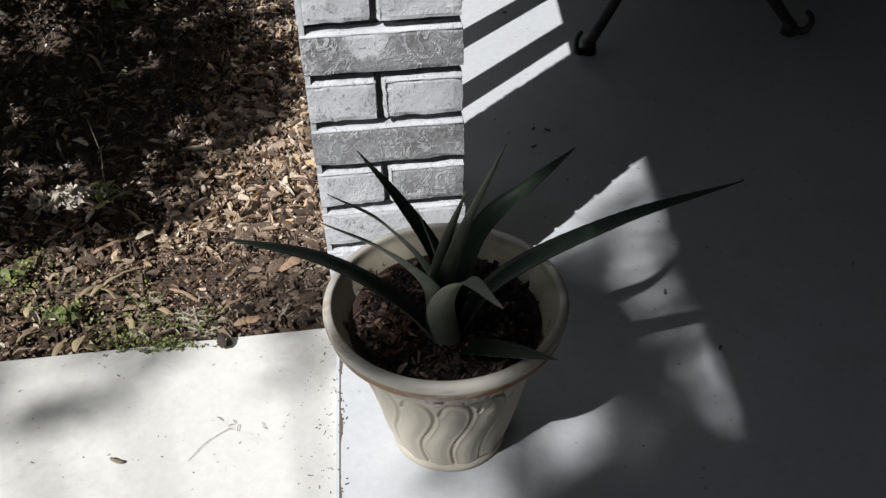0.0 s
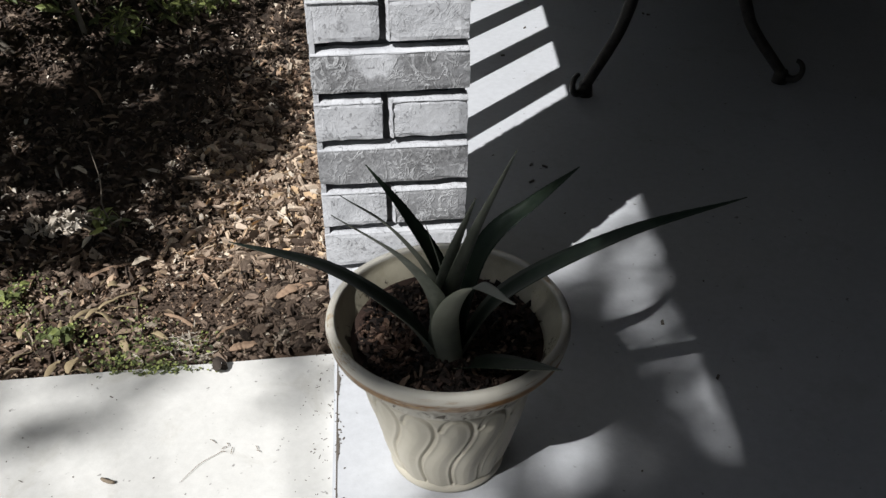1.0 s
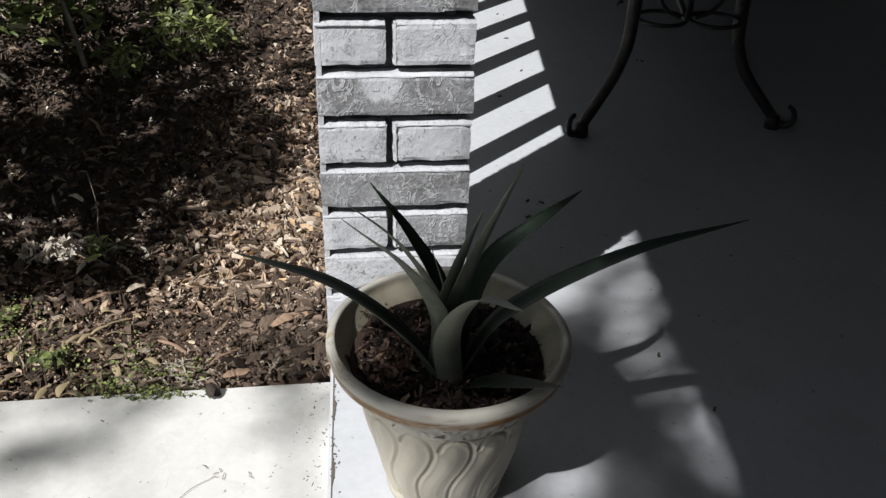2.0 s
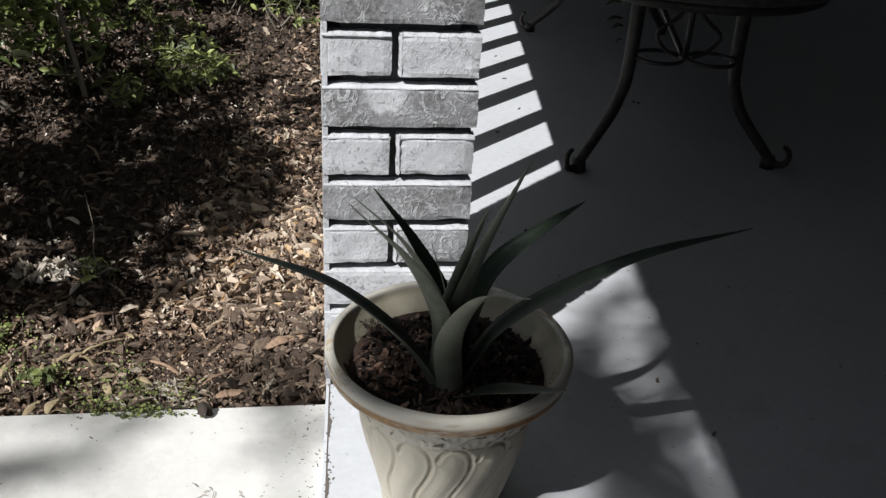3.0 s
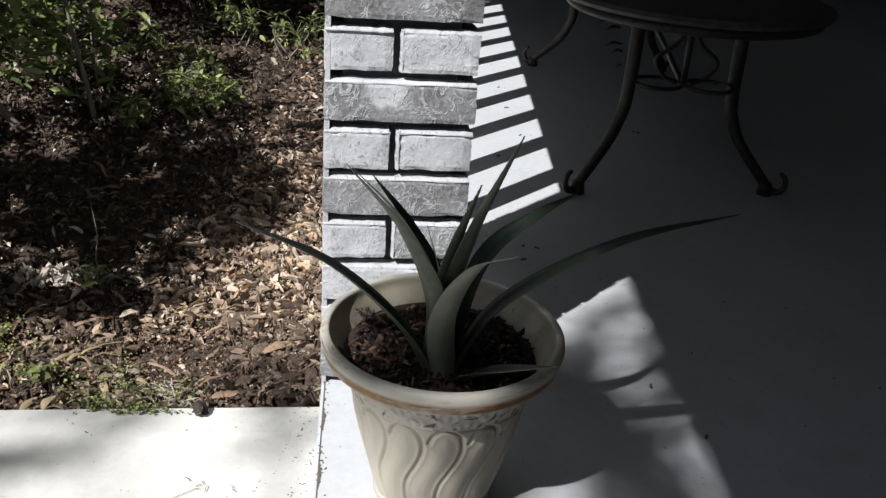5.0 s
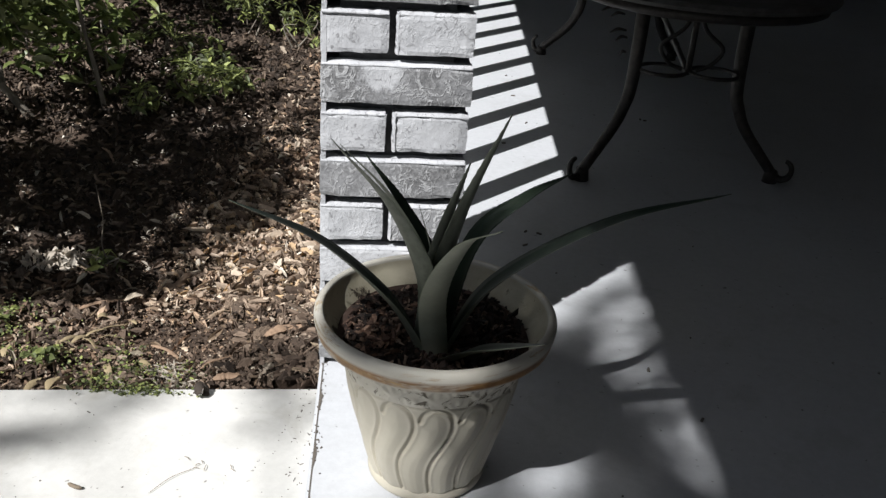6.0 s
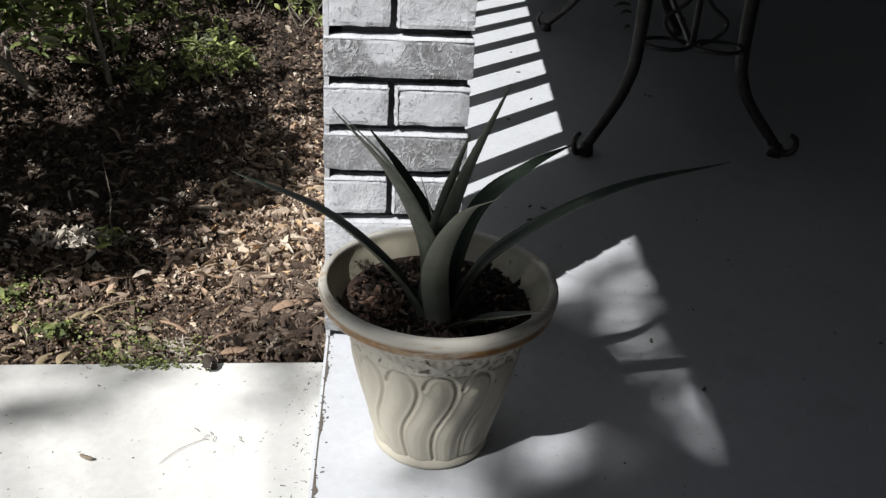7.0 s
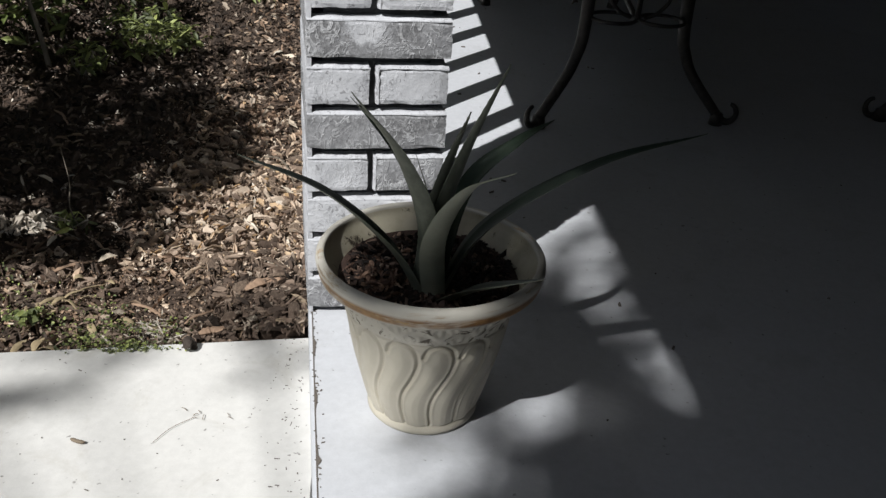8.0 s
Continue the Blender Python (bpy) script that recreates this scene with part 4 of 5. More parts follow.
def shade_spots(step, inset):
    """Spots within the shade's outline, each as x, y and the radius that it may fill."""
    edge = [Vector(p) for p in SHADE_EDGE]
    spots = []
    for row in range(int(2.2 / step)):
        for col in range(int(1.2 / step)):
            p = Vector((-1.25 + (col + 0.5 * (row % 2)) * step, 0.33 + row * step * 0.87))
            crossings, near = 0, 9.0
            for a, b in zip(edge, edge[1:] + edge[:1]):
                if (a.y > p.y) != (b.y > p.y) and p.x < a.x + (b.x - a.x) * (p.y - a.y) / (b.y - a.y):
                    crossings += 1
                q = max(0.0, min(1.0, (p - a).dot(b - a) / (b - a).length_squared))
                near = min(near, (a + (b - a) * q - p).length)
            if crossings % 2 and near > inset and (p.y < 1.6 or (row + col) % 3 == 0) and (p.x > -0.95 or p.y < 1.3):
                spots.append((p.x, p.y, min(0.11, near)))
    return spots


SHADE = shade_spots(0.085, 0.022) + [(-0.34, 1.36, 0.06), (-0.42, 1.52, 0.06), (-0.31, 1.58, 0.05), (-0.34, 1.76, 0.08), (-0.28, 1.22, 0.035)]


def build_bed_plants():
    bed = "shrubs of the planting bed"
    stemmed = build_shrub("shrub", (-1.02, 1.62), [((-1.45, 1.95, 0.62), (0.30, 0.30, 0.25)), ((-1.42, 1.30, 0.35), (0.28, 0.28, 0.36)), ((-1.5, 2.0, 0.2), (0.25, 0.3, 0.3)), ((-1.2, 1.85, 0.12), (0.25, 0.25, 0.22)), ((-1.30, 1.62, 0.30), (0.24, 0.22, 0.20)), ((-1.18, 1.95, 0.40), (0.18, 0.18, 0.16)), ((-1.27, 1.45, 0.34), (0.20, 0.18, 0.15)), ((-1.22, 1.48, 0.16), (0.15, 0.15, 0.14))],
                2100, 0.080, "dark leafy shrub with bare grey stems in the mulch bed", 0, 0.011, bed, gaps=FLECKS)
    for pts, r in (([(-1.07, 1.69, -0.16), (-1.095, 1.70, 0.0), (-1.13, 1.71, 0.17), (-1.17, 1.73, 0.45)], 0.0105), ([(-1.20, 2.05, -0.14), (-1.21, 2.05, 0.10), (-1.19, 2.06, 0.36)], 0.005)):
        part("stem", tube(spline(pts, 18), [r * (1 - 0.03 * i) for i in range(18)], 8), M_BARK, stemmed, "slim bare grey stem", smooth=True)
    low = new("low_branch")
    low.matrix_basis = Matrix.Identity(4)
    tagged(low, "bent grey branch rising out of the mulch", "branch")
    part("bough", tube(spline([(-1.26, 1.56, -0.16), (-1.35, 1.54, -0.03), (-1.47, 1.52, 0.10), (-1.60, 1.48, 0.36)], 20), [0.016 - 0.0004 * i for i in range(20)], 8), M_BARK, low, smooth=True)
    part("twig", tube(spline([(-1.35, 1.54, -0.03), (-1.40, 1.62, 0.12), (-1.39, 1.66, 0.34)], 12), [0.009 - 0.0004 * i for i in range(12)], 7), M_BARK, low, smooth=True)
    crown = [((x - 0.565 * (h + 0.13), y - 0.72 * (h + 0.13), h), (r, r, 0.13)) for x, y, r, h in ((x, y, r, 1.0 + 0.12 * math.sin(11 * x + 7 * y)) for x, y, r in SHADE)]
    build_shrub("shrub", (-1.75, 0.45), crown, 21000, 0.055, "wide green shrub overhanging and shading the mulch bed", 20, 0.014, bed, gaps=FLECKS)
    build_shrub("shrub", (-1.75, 2.55), [((-1.75, 2.6, 0.75), (0.5, 0.5, 0.7)), ((-1.55, 3.3, 0.8), (0.5, 0.5, 0.7)), ((-1.3, 2.6, 1.1), (0.4, 0.4, 0.4))],
                5000, 0.07, "dark leafy shrub deeper in the planting bed", 6, 0.02, bed)
    build_shrub("shrub", (-0.75, 4.6), [((-0.8, 4.6, 0.6), (0.6, 0.5, 0.7)), ((-1.6, 4.5, 0.8), (0.5, 0.5, 0.8))],
                4200, 0.07, "dark leafy shrub closing the end of the bed", 6, 0.02, bed)
    # Unseen hedge, added to hold back light from the low sky.
    build_shrub("hedge", (-5.5, 1.0), [((-5.5, y, z), (0.9, 1.2, 1.1)) for y in (-6, -4, -2, 0, 2, 4, 6, 8) for z in (0.7, 2.2)],
                7000, 0.22, "unseen tall green hedge added beyond the path to block low sky light", 8, 0.05)
    for x, y, s, n, tall in ((-0.76, 1.92, 0.20, 430, 0.10), (-0.56, 2.75, 0.18, 130, 0.12), (-0.22, 2.95, 0.12, 120, 0.14), (-1.0, 2.25, 0.20, 200, 0.14), (-0.92, 1.62, 0.10, 90, 0.08), (-0.40, 3.05, 0.16, 90, 0.14), (-0.85, 2.9, 0.2, 150, 0.16), (-0.64, 0.60, 0.04, 24, 0.03), (-1.2, 3.4, 0.25, 260, 0.25)):
        z = float(ground_height(x, y))
        build_shrub("seedling", (x, y), [((x, y, z + tall), (s, s, tall * 0.8))], n, 0.042, "low green seedling growing through the mulch", 3, 0.005, "seedlings in the mulch", M_WEED)


# ---- the tree whose crown dapples the light ----
def build_tree():
    global rng
    rng = np.random.default_rng(17)
    tree = thing("tree", (-2.6, -5.0, 0), "broad leafy shade tree over the garden path", "tree")
    bz = -0.2
    trunk = spline([(0, 0, bz), (0.1, 0.05, 1.5), (0.3, 0.25, 3.0), (0.7, 0.6, 4.2)], 20)
    part("trunk", tube(trunk, [0.2 - 0.006 * i for i in range(20)], 12), M_BARK, tree, smooth=True)
    # crown clumps, given by the spot on the ground that each one shades
    spots = ((0.62, -0.62, 0.0, 0.14, 420), (0.95, -0.70, 0.0, 0.35, 500), (0.34, -0.85, 0.0, 0.28, 520), (0.24, -0.16, 0.0, 0.06, 40),
             (-0.42, 0.03, -0.15, 0.15, 60), (-0.56, -0.12, -0.15, 0.13, 40), (-0.65, -0.02, -0.15, 0.12, 36), (-0.13, 0.24, -0.15, 0.10, 50), (-0.06, 0.03, -0.15, 0.08, 30), (0.10, -1.15, 0, 0.34, 300), (-0.35, -1.2, -0.15, 0.36, 300),
             (-0.9, -0.80, -0.15, 0.3, 240), (-1.5, -0.8, -0.15, 0.5, 500), (-2.2, -0.9, -0.15, 0.5, 500))
    # the bough over the porch corner: where its gaps let the sun through, as x, y, the widths and how open
    gaps = ((0.57, 0.31, 0.20, 0.22, 1.70), (0.61, 0.05, 0.12, 0.09, 1.08), (0.69, -0.11, 0.075, 0.11, 2.2), (0.42, -0.245, 0.125, 0.075, 1.95), (0.20, -0.38, 0.14, 0.17, 1.85), (0.25, -0.08, 0.10, 0.10, 1.8), (0.54, -0.20, 0.05, 0.05, 1.0))
    clouds = []
    for x, y, z, rad, n in spots:
        up = 6.4 + 0.6 * math.sin(9 * x + 5 * y)
        c = Vector((x, y, z)) - SUN_DIR * (up - z) / -SUN_DIR.z - Vector((-2.6, -5.0, 0))
        cloud, hubs = leaf_cloud([tuple(c)], [(rad, rad, rad * 0.7)], n, 0.068, 0.6)
        clouds.append(cloud)
        bough = spline([trunk[15], (trunk[15] + c) / 2 + Vector((0, 0, 0.3)), c], 10)
        part("limb", tube(bough, [0.011 * (1 - 0.08 * j) for j in range(10)], 7), M_BARK, tree, smooth=True)
    rng = np.random.default_rng(42)
    x, y = rng.uniform(0.13, 0.80, 1060), rng.uniform(-0.58, 0.55, 1060)
    dense = np.clip(2.3 - sum(o * np.exp(-(((x - gx) / wx) ** 2 + ((y - gy) / wy) ** 2) ** 2) for gx, gy, wx, wy, o in gaps), 0.0, 2.3) / 2.3
    keep = rng.random(1060) < dense * np.clip((x - 0.25 - 0.785 * np.maximum(y, 0) + 0.06 * np.clip(-y / 0.12, 0, 1)) / 0.05, 0, 1)
    up = 6.4 + rng.normal(0, 0.12, 1060)
    hubs = (np.stack([x, y, 0 * x], -1) - np.outer(up / -SUN_DIR.z, SUN_DIR) + (2.6, 5.0, 0.0))[keep]
    clouds.append(whorls(hubs, 0.068, 0.6))
    for hub in hubs[::40]:
        part("limb", tube(spline([trunk[15], (trunk[15] + Vector(hub)) / 2 + Vector((0, 0, 0.3)), Vector(hub)], 10), [0.011 * (1 - 0.08 * j) for j in range(10)], 7), M_BARK, tree, smooth=True)
    tagged(part("foliage", joined(*clouds), M_SHRUB, tree, "small green leaves"), kind="stuff")


# Unseen trees, added to dim the sky light on porch and bed.
def build_sky_blocking_tree(x, y, clumps, leaves):
    tree = thing("tree", (x, y, 0), "unseen large leafy tree added round the garden to block sky light", "tree", "garden trees")
    trunk = spline([(0, 0, -0.2), (0.1, 0, 1.5), (0.0, 0.1, 3.0), (0.1, 0.1, 4.6)], 16)
    part("trunk", tube(trunk, [0.22 - 0.008 * i for i in range(16)], 10), M_BARK, tree, smooth=True)
    for c, rad in clumps:
        bough = spline([trunk[9], (trunk[9] + Vector(c)) / 2 + Vector((0, 0, 0.2)), Vector(c)], 8)
        part("limb", tube(bough, [0.07 - 0.007 * j for j in range(8)], 7), M_BARK, tree, smooth=True)
    cloud, hubs = leaf_cloud([c for c, _ in clumps], [q for _, q in clumps], leaves, 0.26, 0.6)
    tagged(part("crown", cloud, M_SHRUB, tree, "dense green leaves"), kind="stuff")


for x, y, reach in ((-3.6, 3.6, 1.0), (-3.2, 7.6, 1.1), (-8.2, 0.4, 1.2), (-7.6, 5.5, 1.2), (-9.0, -4.5, 1.2), (-3.0, -10.5, 1.1), (2.0, -10.0, 1.1)):
    build_sky_blocking_tree(x, y, [((dx * reach, dy * reach, dz), (1.25 * reach, 1.25 * reach, 0.9)) for dx, dy, dz in ((0, 0, 5.2), (1.4, 0.5, 4.4), (-1.3, 0.7, 4.6), (0.4, -1.4, 4.2), (-0.4, 1.5, 4.3))], 5200)
# Added low canopy that keeps sky light off the planting bed.
build_sky_blocking_tree(-2.6, 4.6, [(c, (1.0, 1.0, 0.5)) for c in ((1.2, -1.6, 2.6), (0.6, -0.4, 3.0), (1.5, -0.4, 2.9), (0.2, -2.4, 2.8), (-0.6, -1.2, 3.0))], 3000)


# ---- small debris ----
def build_debris():
    M_TWIG = Mat("withered brown stalk", 0.8).done((0.17, 0.135, 0.095))
    twig = thing("dry_twig", (0, 0, 0), "thin dry twig with withered tufts on the path", "twig")
    z = -0.147
    part("stalk", tube(spline([(-0.238, -0.207, z), (-0.216, -0.168, z + 0.001), (-0.184, -0.137, z)], 10), 0.0005, 5), M_TWIG, twig)
    for i in range(7):
        a = rng.uniform(0, 2 * np.pi)
        x, y = -0.165 + rng.normal(0, 0.025), -0.128 + rng.normal(0, 0.008)
        d = rng.uniform(0.008, 0.02)
        part("tuft", tube(spline([(x, y, z), (x + d * 0.5 * math.cos(a), y + d * 0.5 * math.sin(a), z + 0.002), (x + d * math.cos(a), y + d * math.sin(a), z)], 5), 0.0006, 5), M_TWIG, twig)
    pod = tube(spline([(-0.378, -0.206, -0.1455), (-0.364, -0.213, -0.1445), (-0.352, -0.214, -0.1455)], 9), [0.002, 0.0034, 0.0036, 0.0032, 0.0036, 0.0033, 0.0036, 0.003, 0.0018], 8)
    tagged(part("seed_pod", pod, M_TWIG, smooth=True), "small brown seed pod on the path", "seed pod")
    bv, bf = [], []
    steps, wide = 22, 5
    for i, w in enumerate(np.linspace(-1.4, 3.9, steps)):
        rad = 0.017 * (1 - 0.11 * w)
        half = 0.010 * (0.45 + 0.55 * math.sin(math.pi * min(0.96, 0.06 + i / steps))) * rng.uniform(0.75, 1.15)
        for layer in (1.0, 0.86):
            for j in range(wide):
                v = j / (wide - 1) * 2 - 1
                bv.append((rad * layer * math.cos(w) + 0.002 * rng.random(), half * v + 0.004 * math.sin(2 * w), 0.016 + rad * layer * math.sin(w) - 0.003 * v * v))
        if i:
            o, q0 = (i - 1) * 2 * wide, i * 2 * wide
            for j in range(wide - 1):
                bf += [(o + j, o + j + 1, q0 + j + 1, q0 + j), (o + wide + j + 1, o + wide + j, q0 + wide + j, q0 + wide + j + 1)]
            bf += [(o, q0, q0 + wide, o + wide), (o + wide - 1, o + 2 * wide - 1, q0 + 2 * wide - 1, q0 + wide - 1)]
    M_CURL = by_island("dark curled bark", 0.8, (0.0, (0.035, 0.026, 0.020)), (1.0, (0.06, 0.045, 0.034)), bump=0.8, grain=160)
    frag = tagged(part("bark_fragment", (bv, bf), M_CURL), "dark curled bark fragment on the path edge", "bark")
    frag.matrix_basis = pose(-0.240, 0.075, -0.150, 6, -4, 60)
    # grit: flecks on the slabs and dirt along the step
    p, q = [], []
    for x, y in ((0.400, 0.655), (0.398, 0.577), (0.433, 0.648), (0.618, 0.075), (0.690, -0.069), (0.815, 1.66), (0.83, 1.65), (0.345, 1.30), (0.38, 1.83), (0.42, 1.52), (0.355, 2.1)):
        p.append((x, y, 0.002))
        q.append((rng.uniform(0.010, 0.017), rng.uniform(0.004, 0.007), 0.004))
    for i in range(70):
        y = rng.choice((-0.62, -0.47, -0.38, -0.24, -0.20, -0.08, 0.03)) + rng.normal(0, 0.03) if i % 3 else rng.uniform(-0.85, 0.10)
        x = PORCH_X0 - y * SKEW
        p.append((x + abs(rng.normal(0, 0.007)) + 0.004, y, 0.001))
        q.append((0.0015 + 0.009 * rng.random() ** 3, rng.uniform(0.001, 0.004), 0.001))
    for i in range(120):
        y = rng.uniform(-0.6, 0.13)
        p.append((PORCH_X0 - y * SKEW - 0.012 - abs(rng.normal(0, 0.045)), y, -0.1495))
        q.append((0.0012 + 0.009 * rng.random() ** 3, rng.uniform(0.0008, 0.0026), 0.001))
    for i in range(22):
        p.append((rng.uniform(-0.7, 0.0), rng.uniform(-0.5, 0.05), -0.149))
        q.append((0.002 + 0.008 * rng.random() ** 3, rng.uniform(0.001, 0.0022), 0.0015))
    for i in range(35):
        p.append((rng.uniform(0.05, 1.6), rng.uniform(-0.5, 2.6), 0.001))
        q.append((rng.uniform(0.002, 0.006), rng.uniform(0.001, 0.003), 0.002))
    seam, quads = [], []
    for i, y in enumerate(np.linspace(-1.6, 0.12, 320)):
        x = PORCH_X0 - y * SKEW + 0.0065
        w = 0.0008 + 0.0070 * max(0.0, noise.noise(Vector((y * 14, 3, 0))) - 0.02) + 0.020 * max(0.0, noise.noise(Vector((y * 36, 9, 0))) - 0.22)
        seam += [(x - 0.001, y, 0.0012), (x + w, y, 0.0012)]
        if i:
            quads.append((2 * i - 2, 2 * i - 1, 2 * i + 1, 2 * i))
    tagged(part("edge_grime", (seam, quads), M_GRIME), "dark dirt worn into the porch slab edge", "dirt", kind="stuff")
    n = len(p)
    tagged(part("grit", scatter(CHIP, CHIP_FACES, np.array(p), np.array(q), turns(n, 0.05), 0.4), M_GRIME), "dark specks of dirt on the concrete", "dirt", kind="stuff")
    n = 170
    x = rng.normal(-0.745, 0.038, n)
    y = 0.585 + 0.5 * (x + 0.745) + rng.normal(0, 0.020, n)
    long = rng.uniform(0.007, 0.021, n)
    sizes = np.stack([long * 1.5, long * rng.uniform(0.5, 1.0, n), long * rng.uniform(0.8, 2.0, n)], -1)
    tagged(part("bleached_leaves", scatter(BLADE, BLADE_FACES, np.stack([x, y, ground_height(x, y) + rng.uniform(0.018, 0.034, n)], -1), sizes, turns(n, 1.0), 0.6), M_PALE), "bleached crumpled leaves on the mulch", "leaves", kind="stuff")
    for x, y, l, turn, thick in ((-0.580, 0.427, 0.125, 45, 0.0068), (-0.36, 0.46, 0.09, 12, 0.006), (-0.118, 0.33, 0.115, 42, 0.014), (-0.20, 0.155, 0.07, 20, 0.012), (-0.42, 0.80, 0.18, 14, 0.005), (-0.248, 0.22, 0.085, 55, 0.004), (-0.88, 1.24, 0.13, -50, 0.005), (-0.36, 0.25, 0.11, -28, 0.005)):
        z = float(ground_height(x, y)) + 0.02
        bent = spline([(-l / 2, 0, 0), (-l * 0.1, l * 0.05, 0.006), (l / 2, -l * 0.04, 0.002)], 16)
        v, f = tube(bent, [thick * (0.75 + 0.35 * rng.random()) * min(1, 0.35 + 3 * min(i, 15 - i) / 15) for i in range(16)], 6)
        stick = part("stick", ([(p[0], p[1] + rng.normal(0, 0.0006), p[2] * 0.55) for p in v], f), M_CHIP)
        stick.matrix_basis = pose(x, y, z, 0, 4, turn)
        tagged(stick, "brown weathered stick lying on the mulch", "stick", "sticks on the mulch")


def flake_mesh(seed, material):
    """A bent bark flake with ragged ends and a ridged back."""
    r = random.Random(seed)
    n, m = 8, 4
    bow, wide = r.uniform(0.05, 0.16), r.uniform(0.13, 0.26)
    verts, faces = [], []
    for side in (1, -1):
        for i in range(n + 1):
            u = i / n * 2 - 1
            half = wide * (1 - 0.45 * abs(u) ** 2.5) * r.uniform(0.88, 1.1)
            for j in range(m + 1):
                v = j / m * 2 - 1
                ragged = 0.10 * r.random() * (abs(u) > 0.99)
                z = bow * (1 - u * u) * 0.5 - 0.25 * wide * v * v + 0.018 * r.random() + (0.05 if side > 0 else -0.03)
                verts.append((0.5 * u * (1 - ragged), half * v, z))
    w, o = m + 1, (n + 1) * (m + 1)
    for i in range(n):
        for j in range(m):
            a = i * w + j
            faces.append((a, a + w, a + w + 1, a + 1))
            faces.append((o + a + 1, o + a + w + 1, o + a + w, o + a))
        for j, flip in ((0, False), (m, True)):
            a = i * w + j
            q = (a, o + a, o + a + w, a + w)
            faces.append(q[::-1] if flip else q)
    for i, flip in ((0, True), (n, False)):
        for j in range(m):
            a = i * w + j
            q = (a, o + a, o + a + 1, a + 1)
            faces.append(q[::-1] if flip else q)
    me = bpy.data.meshes.new("bark_flake")
    me.from_pydata(verts, [], faces)
    me.materials.append(material)
    return me


def build_flakes():
    """The larger flakes of bark that lie singly on the mulch."""
    M_FLAKE = Mat("large bark flake", 0.85)
    k = M_FLAKE
    grain = k.noise(14, 5, 0.75, 0.3, k.squeezed(0.25, 1.6, 1))
    tone = k.mix(k.each(), k.ramp(grain, (0.35, (0.07, 0.048, 0.034)), (0.65, (0.19, 0.135, 0.10))), k.ramp(grain, (0.35, (0.17, 0.115, 0.077)), (0.65, (0.42, 0.31, 0.22))))
    mat = k.done(tone, [(grain, 0.7, 0.05), (k.noise(30, 4, 0.7), 0.4, 0.03)])
    meshes = [flake_mesh(i, mat) for i in range(7)]
    r = random.Random(21)
    for i in range(84):
        if i < 20:
            x, y, l = r.uniform(-0.30, -0.03), r.uniform(0.20, 0.52), r.uniform(0.035, 0.068)
        elif i < 66:
            x, y, l = r.uniform(-0.42, -0.06), r.uniform(0.52, 1.10), r.uniform(0.028, 0.055)
        else:
            x, y, l = r.uniform(-0.85, -0.32), r.uniform(0.22, 0.52), r.uniform(0.025, 0.05)
        ob = new("bark_flake", meshes[i % 7])
        ob.matrix_basis = pose(x, y, float(ground_height(x, y)) + 0.020 + r.uniform(0, 0.006), r.gauss(0, 14), r.gauss(0, 10), r.uniform(0, 360)) @ Matrix.Diagonal((l, l, l, 1))
        tagged(ob, "large weathered brown bark flake lying on the mulch", "bark flake", "large flakes on the mulch")


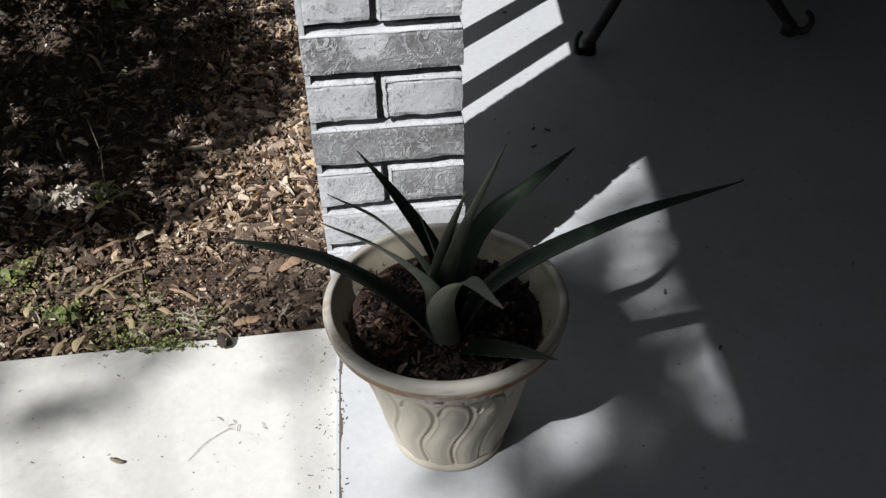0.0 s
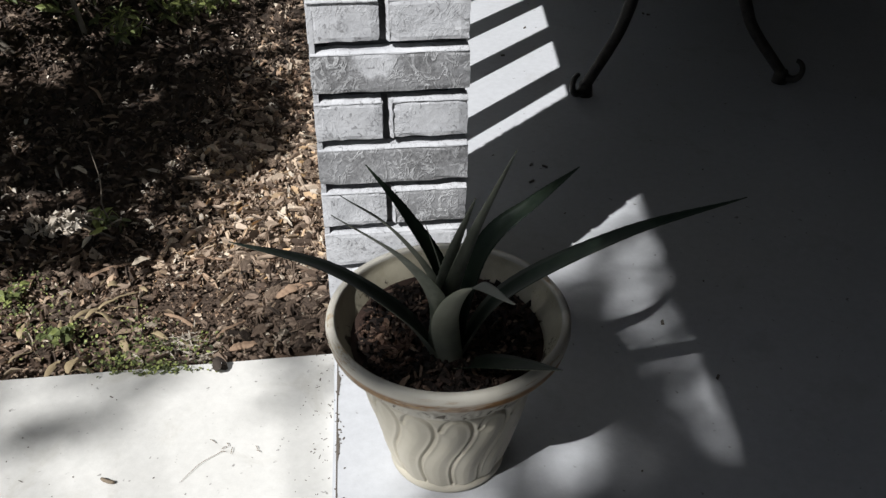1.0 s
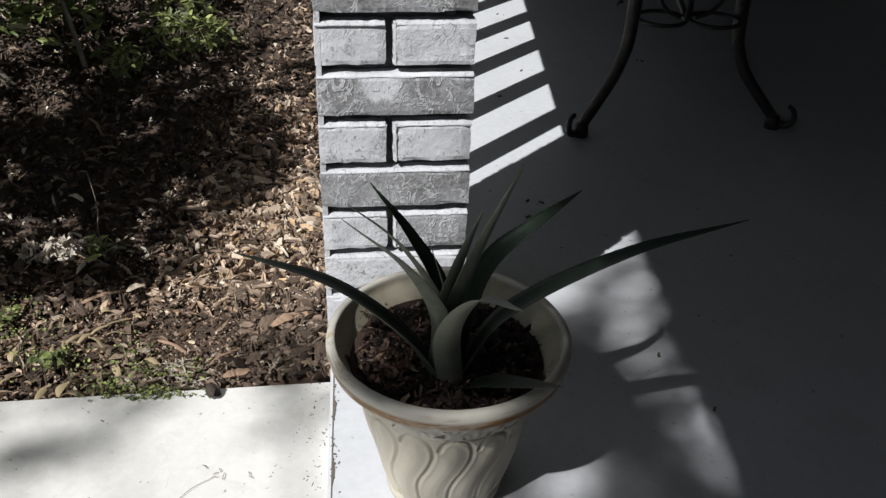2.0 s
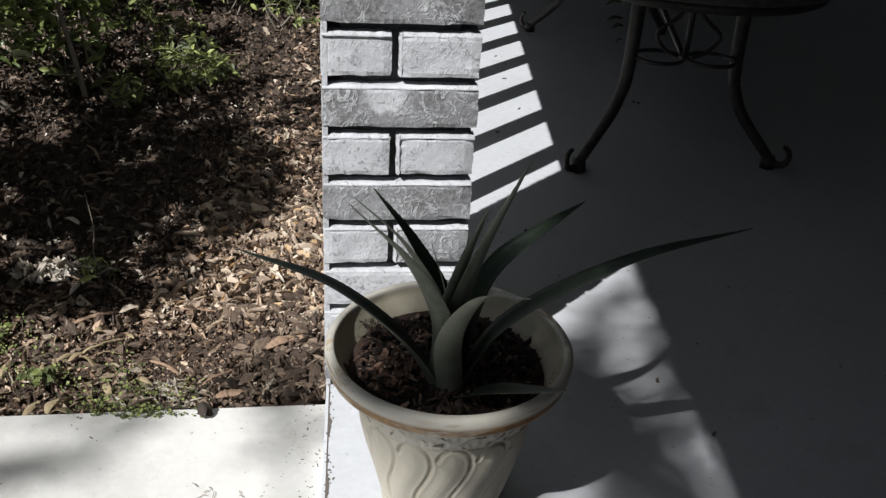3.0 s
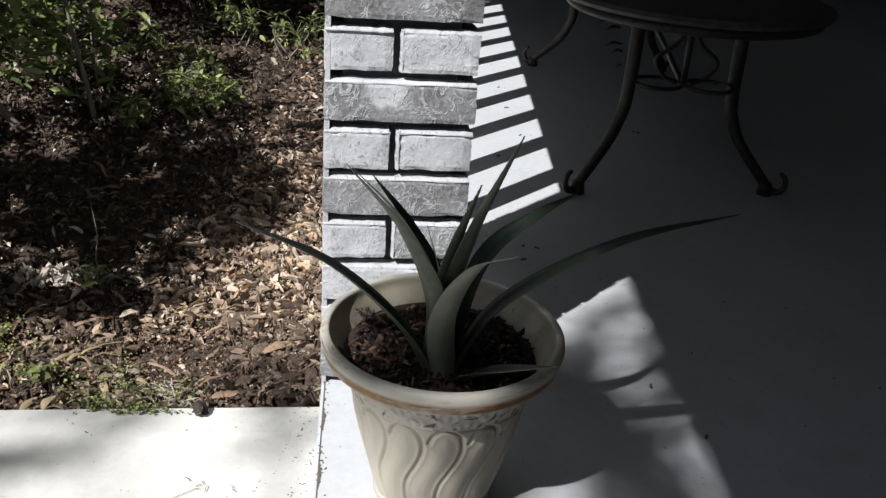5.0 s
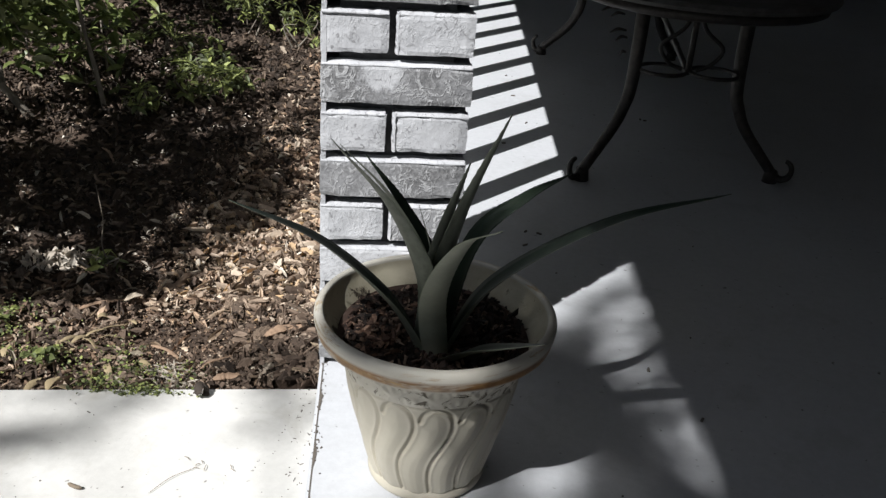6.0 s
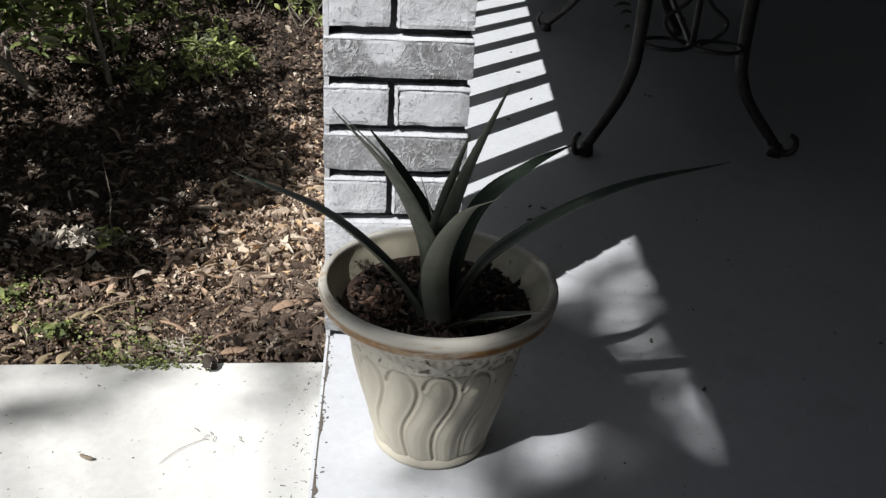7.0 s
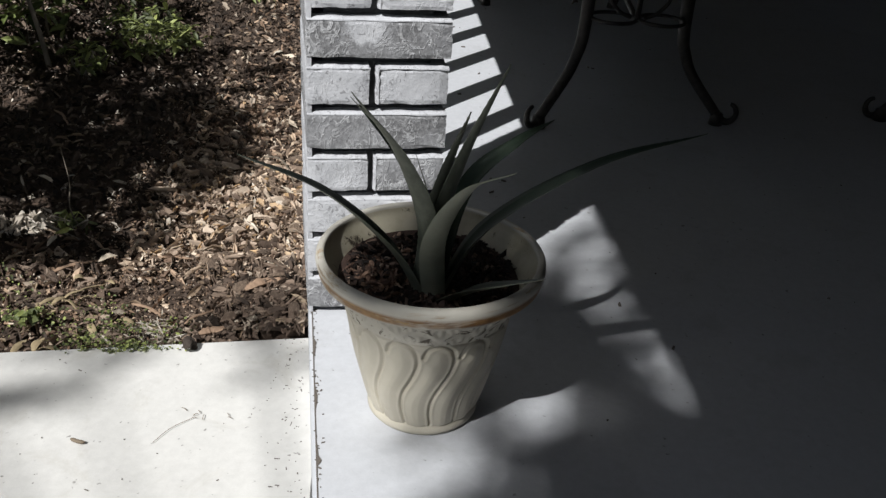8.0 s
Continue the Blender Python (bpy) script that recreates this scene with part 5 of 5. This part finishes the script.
def build_dry_stems():
    M_STALK = by_island("bleached stalks", 0.8, (0.0, (0.24, 0.17, 0.09)), (1.0, (0.44, 0.36, 0.22)))
    M_GREYTWIG = by_island("grey twig", 0.8, (0.0, (0.13, 0.11, 0.085)), (1.0, (0.17, 0.145, 0.11)))
    for pts, r, label in (([(-0.618, 0.58, -0.15), (-0.642, 0.60, -0.105), (-0.646, 0.63, -0.05), (-0.668, 0.66, 0.03)], 0.0019, "thin bare dry twig standing in the mulch"),
                          ([(-0.23, 1.02, -0.125), (-0.17, 0.95, -0.10), (-0.13, 0.86, -0.105), (-0.105, 0.78, -0.13)], 0.0025, "thin tan twig arching over the mulch")):
        line = spline(pts, 18)
        tagged(part("bare_twig", tube(line, [r * (1 - 0.03 * i) for i in range(18)], 6), M_GREYTWIG, smooth=True), label, "twig", "bare twigs in the mulch")
    leaves = [(-0.575, 0.262, 62, 0.075, 1.0), (-0.556, 0.27, 70, 0.07, 1.2), (-0.54, 0.30, 50, 0.065, 1.0), (-0.515, 0.325, 32, 0.075, 1.3), (-0.595, 0.24, 95, 0.055, 0.9), (-0.61, 0.21, 105, 0.05, 1.0), (-0.53, 0.25, -30, 0.05, 1.2), (-0.50, 0.29, 15, 0.05, 1.0), (-0.575, 0.21, 20, 0.05, 1.1),
              (-0.518, 0.080, -8, 0.048, 2.6), (-0.545, 0.10, 80, 0.045, 2.0), (-0.58, 0.085, 65, 0.05, 1.4), (-0.66, 0.12, 60, 0.06, 1.2), (-0.40, 0.20, -35, 0.06, 1.2), (-0.46, 0.16, -60, 0.04, 1.6), (-0.545, 0.365, 25, 0.035, 2.2), (-0.69, 0.20, 100, 0.045, 1.6), (-0.48, 0.36, 130, 0.05, 1.0), (-0.33, 0.165, -32, 0.07, 0.9)]
    for x, y, turn, l, broad in leaves:
        z = float(ground_height(x, y)) + 0.024
        v, f = [], []
        for i in range(13):
            q = i / 12
            w = 0.0050 * broad * math.sin(math.pi * min(0.98, 0.08 + 0.92 * q)) ** 0.7
            bend = 0.06 * l * math.sin(2.4 * q)
            for c in (-1, 0, 1):
                v.append((l * (q - 0.5), c * w + bend, 0.004 * math.sin(5 * q) + 0.3 * w * abs(c)))
            if i:
                o = 3 * i
                f += [(o - 3, o - 2, o + 1, o), (o - 2, o - 1, o + 2, o + 1)]
        leaf = part("dry_leaf", (v, f), M_STALK, smooth=True)
        leaf.matrix_basis = pose(x, y, z, 25 * math.sin(40 * x), 14 * math.sin(55 * y), turn)
        thick = leaf.modifiers.new("thickness", "SOLIDIFY")
        thick.thickness = 0.0008
        tagged(leaf, "long dry tan leaf lying on the mulch", "leaf", "dry leaves by the path")


build_pot()
build_dry_stems()
build_flakes()
build_plant()
build_potting_mulch()
build_table()
build_chair()
build_railing()
build_bed_plants()
build_tree()
build_mulch()
build_litter()
build_weeds()
build_debris()
build_column()
